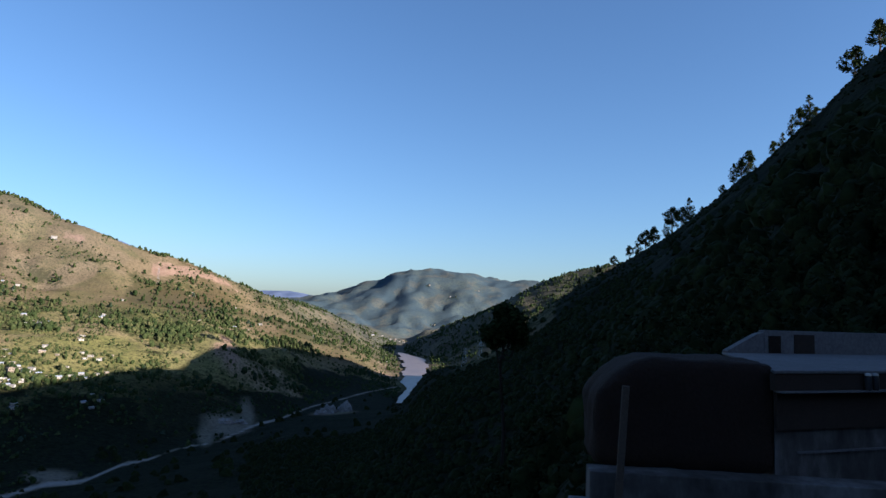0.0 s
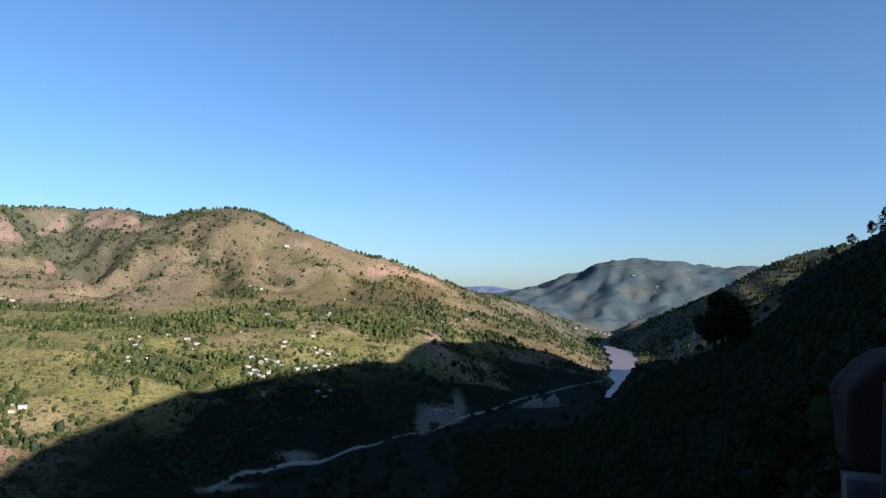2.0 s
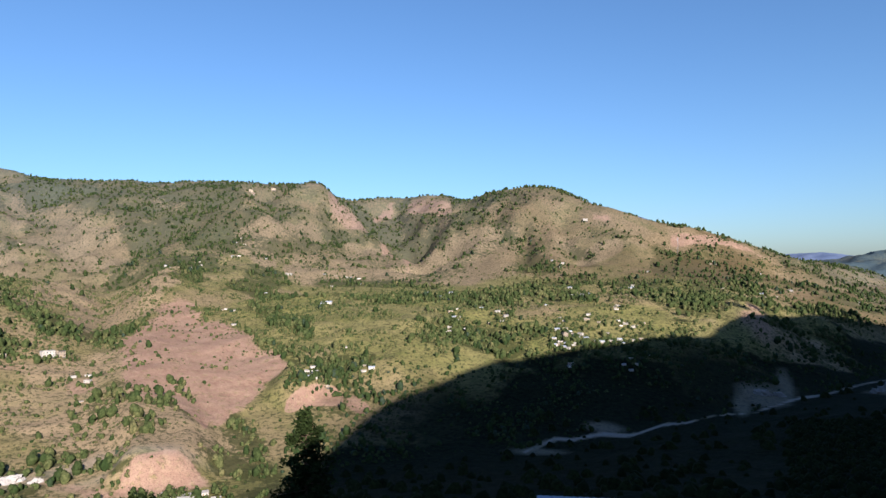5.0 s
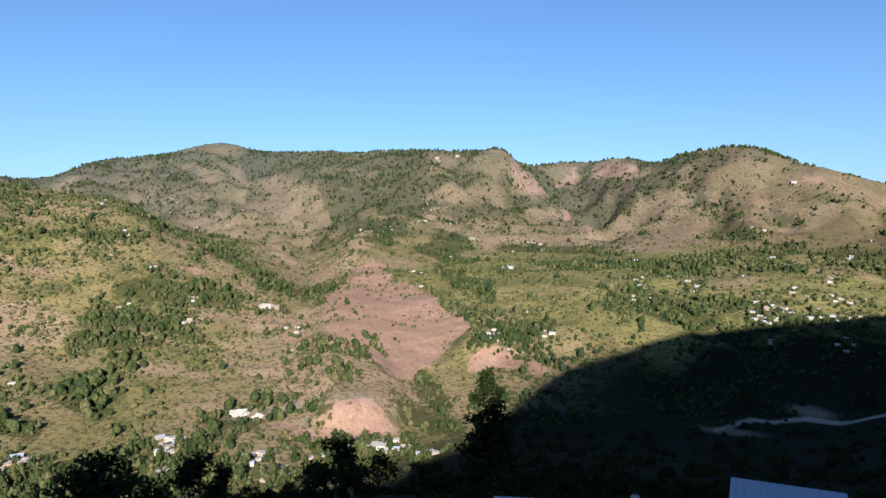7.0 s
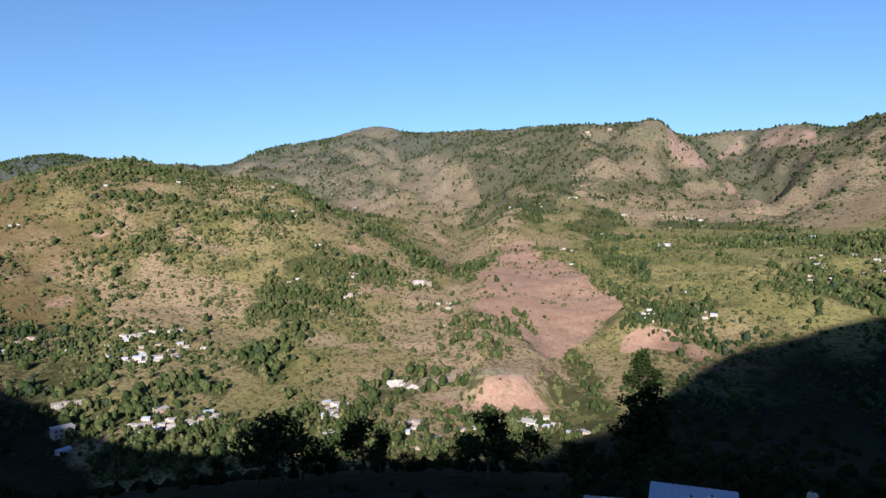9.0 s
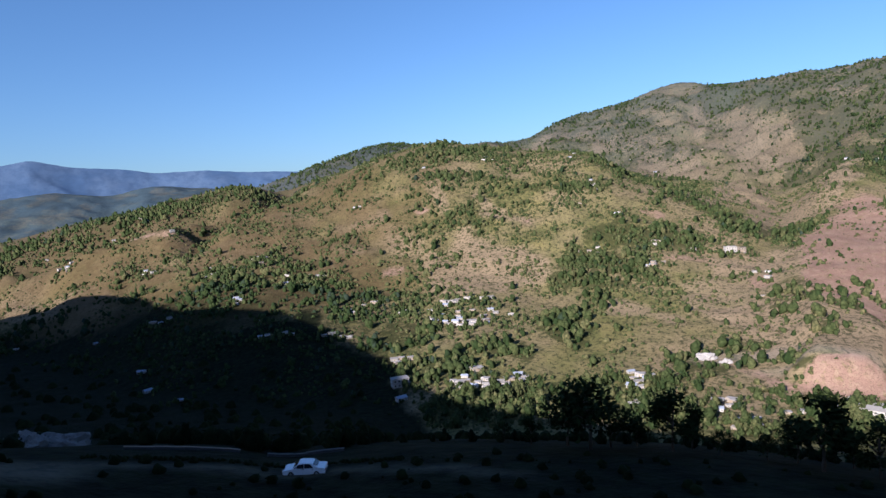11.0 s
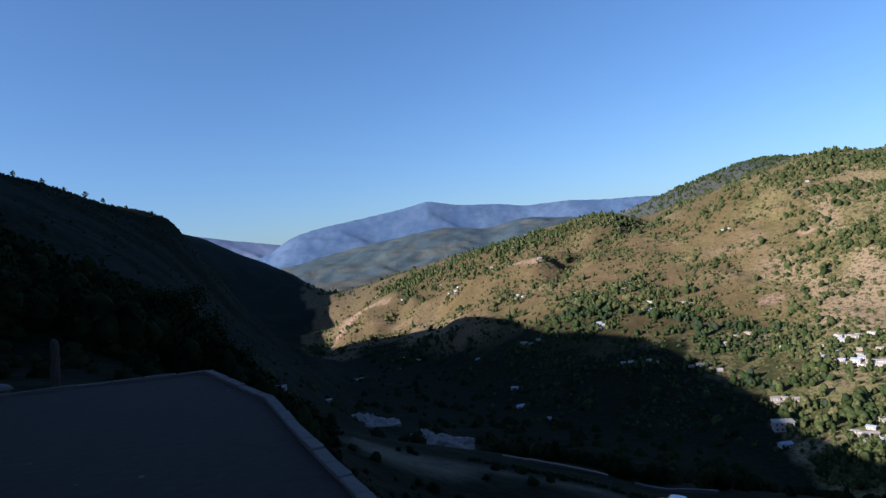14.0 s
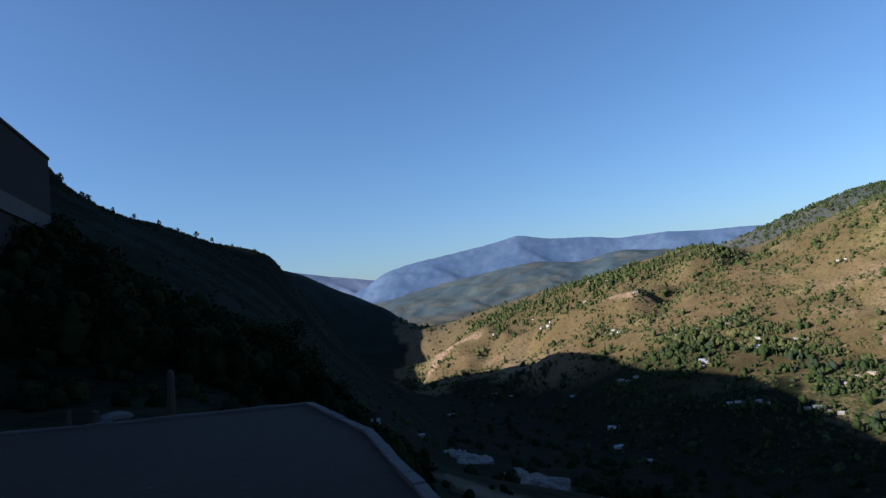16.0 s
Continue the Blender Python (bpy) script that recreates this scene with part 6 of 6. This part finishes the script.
def hut():
    turn = 20.0
    house = empty("hut", "low concrete hut with a flat pale roof and stained walls", "hut", at=Matrix.Translation(polar(-26.4, 11.5, 0)) @ pose(0, 0, 0, 0, 0, turn))
    part("wall", prism([(-0.05, 0.05), (8.55, 0.05), (8.55, 3.75), (2.85, 3.75)], -1.55, 2.37, 0.02), STAINED, house)
    part("roof_slab", prism([(-0.2, -0.1), (8.7, -0.1), (8.7, 4.0), (2.7, 4.0)], 0.83, 0.045, 0.012), LIMEWASH, house, "pale flat roof slab")
    part("fascia", box(8.8, 0.10, 0.25, cx=4.25, cy=-0.02, z0=0.575), RUST, house, "rusty brown fascia board")
    part("lintel", box(8.7, 0.20, 0.02, cx=4.25, cy=-0.09, z0=0.55), LIMEWASH, house)
    part("panel", box(8.6, 0.05, 0.55, cx=4.25, cy=0.02, z0=-0.02), RUST, house, "dark upper wall panel")
    part("ledge", box(3.0, 0.05, 0.03, cx=1.9, cy=0.03, z0=-0.38), LIMEWASH, house)
    wall = part("parapet", box(4.9, 0.16, 0.52, cx=6.2, cy=3.9, z0=0.87, bevel=0.015), LIMEWASH, house, "low pale parapet wall")
    part("stain", box(0.62, 0.02, 0.48, cx=4.95, cy=3.81, z0=0.83), RUST, wall)
    part("stain", box(0.35, 0.02, 0.44, cx=4.05, cy=3.81, z0=0.83), MUD, wall)
    bm = bmesh.new()
    a = [bm.verts.new(p) for p in ((2.7, 3.82, 0.82), (3.74, 3.82, 0.82), (3.74, 3.82, 1.34), (3.55, 3.82, 1.30), (2.7, 3.82, 0.92))]
    b = [bm.verts.new(v.co + Vector((0, 0.16, 0))) for v in a]
    bm.faces.new(a)
    bm.faces.new(b[::-1])
    for k in range(5):
        bm.faces.new((a[k], b[k], b[(k + 1) % 5], a[(k + 1) % 5]))
    bmesh.ops.recalc_face_normals(bm, faces=bm.faces[:])
    part("side_parapet", bm, LIMEWASH, house, "sloping white side parapet")
    for x in (1.70, 1.86):
        pot = empty("pot", "small black pot with a white lid on the wall ledge", "pot", "pots on the hut roof", Matrix.Translation(polar(-26.4, 11.5, 0)) @ pose(0, 0, 0, 0, 0, turn) @ pose(x, -0.13, 0.57) @ Matrix.Diagonal((0.6, 0.6, 1.15, 1)))
        part("body", tube([(0, 0, 0), (0, 0, 0.03), (0, 0, 0.17), (0, 0, 0.20)], [0.07, 0.09, 0.085, 0.07], 14), DARK_PLASTIC, pot, smooth=True)
        part("lid", tube([(0, 0, 0.20), (0, 0, 0.225), (0, 0, 0.235)], [0.08, 0.078, 0.03], 14), PLASTER, pot, "white lid")
    # the platform and the covered stack in front
    plat = empty("platform", "stained concrete platform with a rough low wall", "platform", at=Matrix.Translation(polar(-13.0, 10.55, 0)) @ pose(0, 0, 0, 0, 0, -6))
    part("slab", box(4.6, 1.5, 0.12, cx=1.9, cy=-0.75, z0=-1.18, bevel=0.02), LIMEWASH, plat)
    part("base_wall", box(4.3, 0.5, 0.55, cx=2.05, cy=0.12, z0=-1.22, bevel=0.02), STAINED, plat)
    part("footing", box(4.4, 1.6, 2.4, cx=1.9, cy=-0.5, z0=-3.55), CONCRETE, plat)
    stack = empty("stack", "dark brown rounded stack under a worn cover", "haystack", at=Matrix.Translation(polar(-13.0, 10.75, 0)) @ pose(0, 0, 0, 0, 0, -6))
    bm = bmesh.new()
    bmesh.ops.create_cube(bm, size=2)
    bmesh.ops.subdivide_edges(bm, edges=bm.edges[:], cuts=9, use_grid_fill=True)
    for v in bm.verts:
        x, y, z = v.co
        n = (abs(x) ** 14 + abs(y) ** 9 + abs(z) ** 14) ** (1 / 12)
        x, y, z = x / n, y / n, z / n
        if x < -0.35:
            z -= max(0, z) * ((-x - 0.35) / 0.65) ** 2 * 0.75
        p = Vector((1.34 + x * 1.36, 0.95 + y * 0.85, 0.13 + z * 0.84))
        v.co = p + Vector((1, 0.6, 0.5)) * 0.09 * noise.noise(p * 2.4) + Vector((0.3, 1, 0.6)) * 0.035 * noise.noise(p * 8)
    low = bm.copy()
    bmesh.ops.bisect_plane(bm, geom=bm.verts[:] + bm.edges[:] + bm.faces[:], plane_co=(0, 0, 0.62), plane_no=(0.1, 0, 1), clear_inner=True)
    bmesh.ops.bisect_plane(low, geom=low.verts[:] + low.edges[:] + low.faces[:], plane_co=(0, 0, 0.62), plane_no=(0.1, 0, 1), clear_outer=True)
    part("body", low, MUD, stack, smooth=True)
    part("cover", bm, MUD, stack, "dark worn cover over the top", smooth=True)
    pl = empty("wooden_post", "grey weathered plank post leaning on the stack", "post", at=Matrix.Translation(polar(-14.75, 10.35, -1.0)) @ pose(0, 0, 0, 2, 3, -6))
    part("plank", box(0.10, 0.07, 1.6, bevel=0.01), OLD_WOOD, pl)


hut()


# ---- roofs below the lookout ----
def low_roof(label, az, d, z, wide, deep, turn, mat, fall=5.0):
    ob = empty("shed", label, "shed", "sheds below the lookout", Matrix.Translation(polar(az, d, z)) @ pose(0, 0, 0, 0, 0, turn))
    n = int(wide / 0.16)
    vs, fs = [], []
    s = math.tan(radians(fall))
    for k in range(n + 1):
        x = -wide / 2 + wide * k / n
        w = 0.025 if k % 2 else 0.0
        vs += [(x, 0, w), (x, deep, w + deep * s)]
        if k:
            fs.append((2 * k - 2, 2 * k, 2 * k + 1, 2 * k - 1))
    vs2 = [(a, b, c - 0.03) for a, b, c in vs]
    part("roof", merge((vs, fs), (vs2, [f[::-1] for f in fs])), mat, ob)
    part("wall", box(wide - 0.5, deep - 0.6, 5.0, cy=deep / 2, z0=-5.08), CONCRETE, ob)
    part("purlin", box(wide - 0.2, 0.08, 0.1, cy=0.3, z0=-0.12), WOOD, ob)
    return ob


def sheds():
    low_roof("bluish sheet-metal shed roof below the yard", 52.0, 27.0, -10.5, 3.6, 3.4, 52, BLUE_TIN, 3)
    low_roof("pale sheet-metal shed roof further down the bank", 31.8, 30.0, -9.65, 4.6, 3.2, 34, BLUE_TIN, 3)
    low_roof("small grey shed roof on the slope", 58.6, 24.5, -9.75, 2.1, 2.2, 60, TIN, 3)
    low_roof("faded red sheet roof among the trees", 64.0, 24.5, -9.95, 2.0, 1.4, 66, RED_TIN, 4)
    for az, d in ((52.2, 28.4), (50.6, 28.7), (43.4, 29.5)):
        tank = empty("water_tank", "small white water tank on a roof", "water tank", at=Matrix.Translation(polar(az, d, -10.38 if az > 45 else -9.9)))
        part("drum", tube([(0, 0, 0), (0, 0, 0.05), (0, 0, 0.34), (0, 0, 0.40), (0, 0, 0.43)], [0.19, 0.21, 0.21, 0.16, 0.06], 16), PLASTER, tank, smooth=True)
        part("lid", tube([(0, 0, 0.43), (0, 0, 0.46)], [0.07, 0.06], 12), DARK_PLASTIC, tank)


sheds()


# ---- the low wall beyond the lane ----
def lane_wall():
    rng = random.Random(23)
    wall = empty("wall_lane", "low pale roadside wall beyond the hillside lane", "wall")
    tagged(wall, kind="structure")
    for k in range(16):
        az = 109.4 + k * 1.1
        if k in (6, 7):
            continue
        a, b = spot(az, 74.0), spot(az + 1.1, 74.0)
        mid, turn = (a + b) / 2, math.degrees(math.atan2(b.y - a.y, b.x - a.x))
        fall = -math.degrees(math.atan2(b.z - a.z, math.hypot(b.x - a.x, b.y - a.y)))
        stretch = part("stretch", box((b - a).length + 0.02, 0.28, 0.9, z0=-0.6, bevel=0.03), CONCRETE, wall)
        stretch.matrix_local = pose(mid.x, mid.y, mid.z + rng.uniform(-0.05, 0.05), 0, fall, turn)
        coping = part("coping", box((b - a).length + 0.02, 0.34, 0.06, z0=0.3, bevel=0.015), WOOD if k > 7 else KERB_STONE, stretch, "pale worn coping")
        coping.matrix_local = Matrix()


lane_wall()


# ---- the car on the lane ----
def sedan():
    car = empty("car", "white saloon car parked on the hillside lane", "car")
    side = [(-2.12, 0.32), (-2.10, 0.62), (-1.98, 0.74), (-1.15, 0.86), (-0.55, 1.30), (-0.30, 1.38), (0.62, 1.37), (0.86, 1.30), (1.40, 0.95), (2.02, 0.90), (2.12, 0.78), (2.14, 0.40), (2.05, 0.28), (-2.02, 0.24)]
    belt = 0.86

    def shell(points, half, inset):
        bm = bmesh.new()
        rows = []
        for s in (-1, 1):
            rows.append([bm.verts.new((x, s * (half - (inset * max(0, z - belt) / 0.5)), z)) for x, z in points])
        bm.faces.new(rows[0])
        bm.faces.new(rows[1][::-1])
        for k in range(len(points)):
            n = (k + 1) % len(points)
            bm.faces.new((rows[0][k], rows[1][k], rows[1][n], rows[0][n]))
        bmesh.ops.recalc_face_normals(bm, faces=bm.faces[:])
        bmesh.ops.bevel(bm, geom=bm.edges[:], offset=0.035, segments=2, profile=0.6, affect="EDGES")
        return bm

    part("body", shell(side, 0.82, 0.16), PAINT, car, smooth=False)
    for s in (-1, 1):
        for pts in (((-0.98, 0.90), (-0.52, 1.26), (0.02, 1.29), (0.02, 0.90)), ((0.08, 0.90), (0.08, 1.29), (0.62, 1.28), (0.98, 0.92))):
            y = [s * (0.826 - 0.16 * max(0, z - belt) / 0.5) for x, z in pts]
            vs = [(x, yy, z) for (x, z), yy in zip(pts, y)] + [(x, yy + s * 0.012, z) for (x, z), yy in zip(pts, y)]
            part("side_window", (vs, [(0, 1, 2, 3), (4, 5, 6, 7), (0, 1, 5, 4), (1, 2, 6, 5), (2, 3, 7, 6), (3, 0, 4, 7)]), GLASS, car)
        for x in (-1.28, 1.28):
            wheel = part("wheel", tube([(x, s * 0.64, 0.30), (x, s * 0.66, 0.30), (x, s * 0.82, 0.30), (x, s * 0.84, 0.30)], [0.27, 0.30, 0.30, 0.27], 20), RUBBER, car, "black tyre")
            part("rim", tube([(x, s * 0.835, 0.30), (x, s * 0.85, 0.30)], [0.18, 0.16], 14), STEEL, wheel, "steel rim")
        part("headlight", box(0.06, 0.34, 0.14, cx=-2.10, cy=s * 0.58, z0=0.56, bevel=0.02), LAMP_CLEAR, car)
        part("tail_light", box(0.06, 0.34, 0.15, cx=2.125, cy=s * 0.60, z0=0.62, bevel=0.02), LAMP_RED, car)
        part("mirror", box(0.10, 0.16, 0.11, cx=-0.72, cy=s * 0.90, z0=0.92, bevel=0.02), PAINT, car)
        for x in (-0.05, 0.92):
            part("door_handle", box(0.16, 0.03, 0.03, cx=x, cy=s * 0.83, z0=0.78), DARK_PLASTIC, car)
    for name, x0, z0, x1, z1 in (("windscreen", -1.06, 0.925, -0.60, 1.265), ("rear_window", 0.93, 1.265, 1.33, 1.005)):
        n = Vector((z0 - z1, 0, x1 - x0)).normalized() * 0.016
        c = [(x0, -0.70, z0), (x0, 0.70, z0), (x1, 0.58, z1), (x1, -0.58, z1)]
        part(name, ([Vector(p) + n * 0.2 for p in c] + [Vector(p) + n * 1.6 for p in c], [(0, 1, 2, 3), (4, 5, 6, 7), (0, 1, 5, 4), (1, 2, 6, 5), (2, 3, 7, 6), (3, 0, 4, 7)]), GLASS, car)
    for x in (-2.12, 2.13):
        part("bumper", box(0.12, 1.5, 0.16, cx=x, z0=0.34, bevel=0.03), DARK_PLASTIC, car)
    part("number_plate", box(0.02, 0.44, 0.11, cx=2.15, z0=0.56), PALE_CONCRETE, car)
    return car


car = sedan()
c = spot(112.9, 62.2)
car.matrix_world = Matrix.Translation(c + Vector((0, 0, -0.1))) @ pose(0, 0, 0, 0, 2.0, 112.9 - 14) @ Matrix.Scale(0.95, 4)


# ---- rubble, heaps and masts ----
def heap(label, az, d, wide, deep, high, seed, mat=ROCK, category="gravel mound"):
    bm = bmesh.new()
    bmesh.ops.create_icosphere(bm, subdivisions=4, radius=1)
    for v in bm.verts:
        n = noise.noise(v.co * 1.7 + Vector((seed, 0, 0))) * 0.35 + noise.noise(v.co * 4 + Vector((0, seed, 0))) * 0.28 + noise.noise(v.co * 11 + Vector((0, 0, seed))) * 0.14
        v.co = Vector((v.co.x * wide / 2, v.co.y * deep / 2, v.co.z * high)) * (1 + n)
    me = bpy.data.meshes.new("gravel_mound")
    bm.to_mesh(me)
    bm.free()
    me.materials.append(mat)
    ob = tagged(new("gravel_mound", me), label, category, "rubble heaps in the valley")
    ob.matrix_world = Matrix.Translation(spot(az, d, -high * 0.15)) @ pose(0, 0, 0, 0, 0, az)


for k, (az, d, w, p, h) in enumerate([(9.4, 622, 17, 11, 8), (8.0, 630, 14, 10, 9), (10.2, 616, 9, 7, 4), (17.8, 566, 14, 9, 4), (16.6, 572, 10, 8, 3)]):
    heap("pale quarry gravel heap beside the valley track", az, d, w, p, h, k * 3.1)
for k, (az, d, w, p, h) in enumerate([(77.4, 371, 12, 7, 3.2), (75.9, 365, 6, 4, 2.0)]):
    heap("whitish gravel mound on the sunlit valley floor", az, d, w, p, h, k * 2.3 + 20, PALE_CONCRETE)
for k, (az, d, w, p, h) in enumerate([(138.8, 300, 17, 8, 5), (137.4, 280, 16, 7, 4), (133.7, 243, 11, 6, 5), (130.9, 245, 14, 7, 5), (132.2, 247, 9, 6, 4), (119.0, 150, 7, 4, 2.0)]):
    heap("pale broken concrete rubble on the shaded slope", az, d, w, p, h, k * 1.7 + 40)


def lattice_mast(label, az, d, h, foot, name="pylon"):
    ob = empty(name, label, "pylon", at=Matrix.Translation(spot(az, d, -0.3)) @ pose(0, 0, 0, 0, 0, az))
    leg = lambda sx, sy, q: Vector((sx * foot / 2 * (1 - 0.85 * q), sy * foot / 2 * (1 - 0.85 * q), h * q))
    corners = ((-1, -1), (1, -1), (1, 1), (-1, 1))
    for sx, sy in corners:
        part("leg", tube([leg(sx, sy, 0), leg(sx, sy, 1)], [0.14, 0.08], 4), STEEL, ob)
    n = 7
    for k in range(n):
        for i in range(4):
            a, b = corners[i], corners[(i + 1) % 4]
            part("brace", tube([leg(*a, k / n), leg(*b, (k + 1) / n)], [0.07, 0.07], 4), STEEL, ob)
    for q in (0.72, 0.88):
        part("crossarm", box(foot * 1.3, 0.2, 0.2, z0=h * q), STEEL, ob)
    return ob


lattice_mast("grey lattice power pylon above the river", -3.6, 640, 21, 5)
lattice_mast("grey lattice power pylon beside another", -2.2, 640, 19, 5)
lattice_mast("tall slender lattice mast on the hillside", 23.7, 1090, 26, 3.2, "mast")
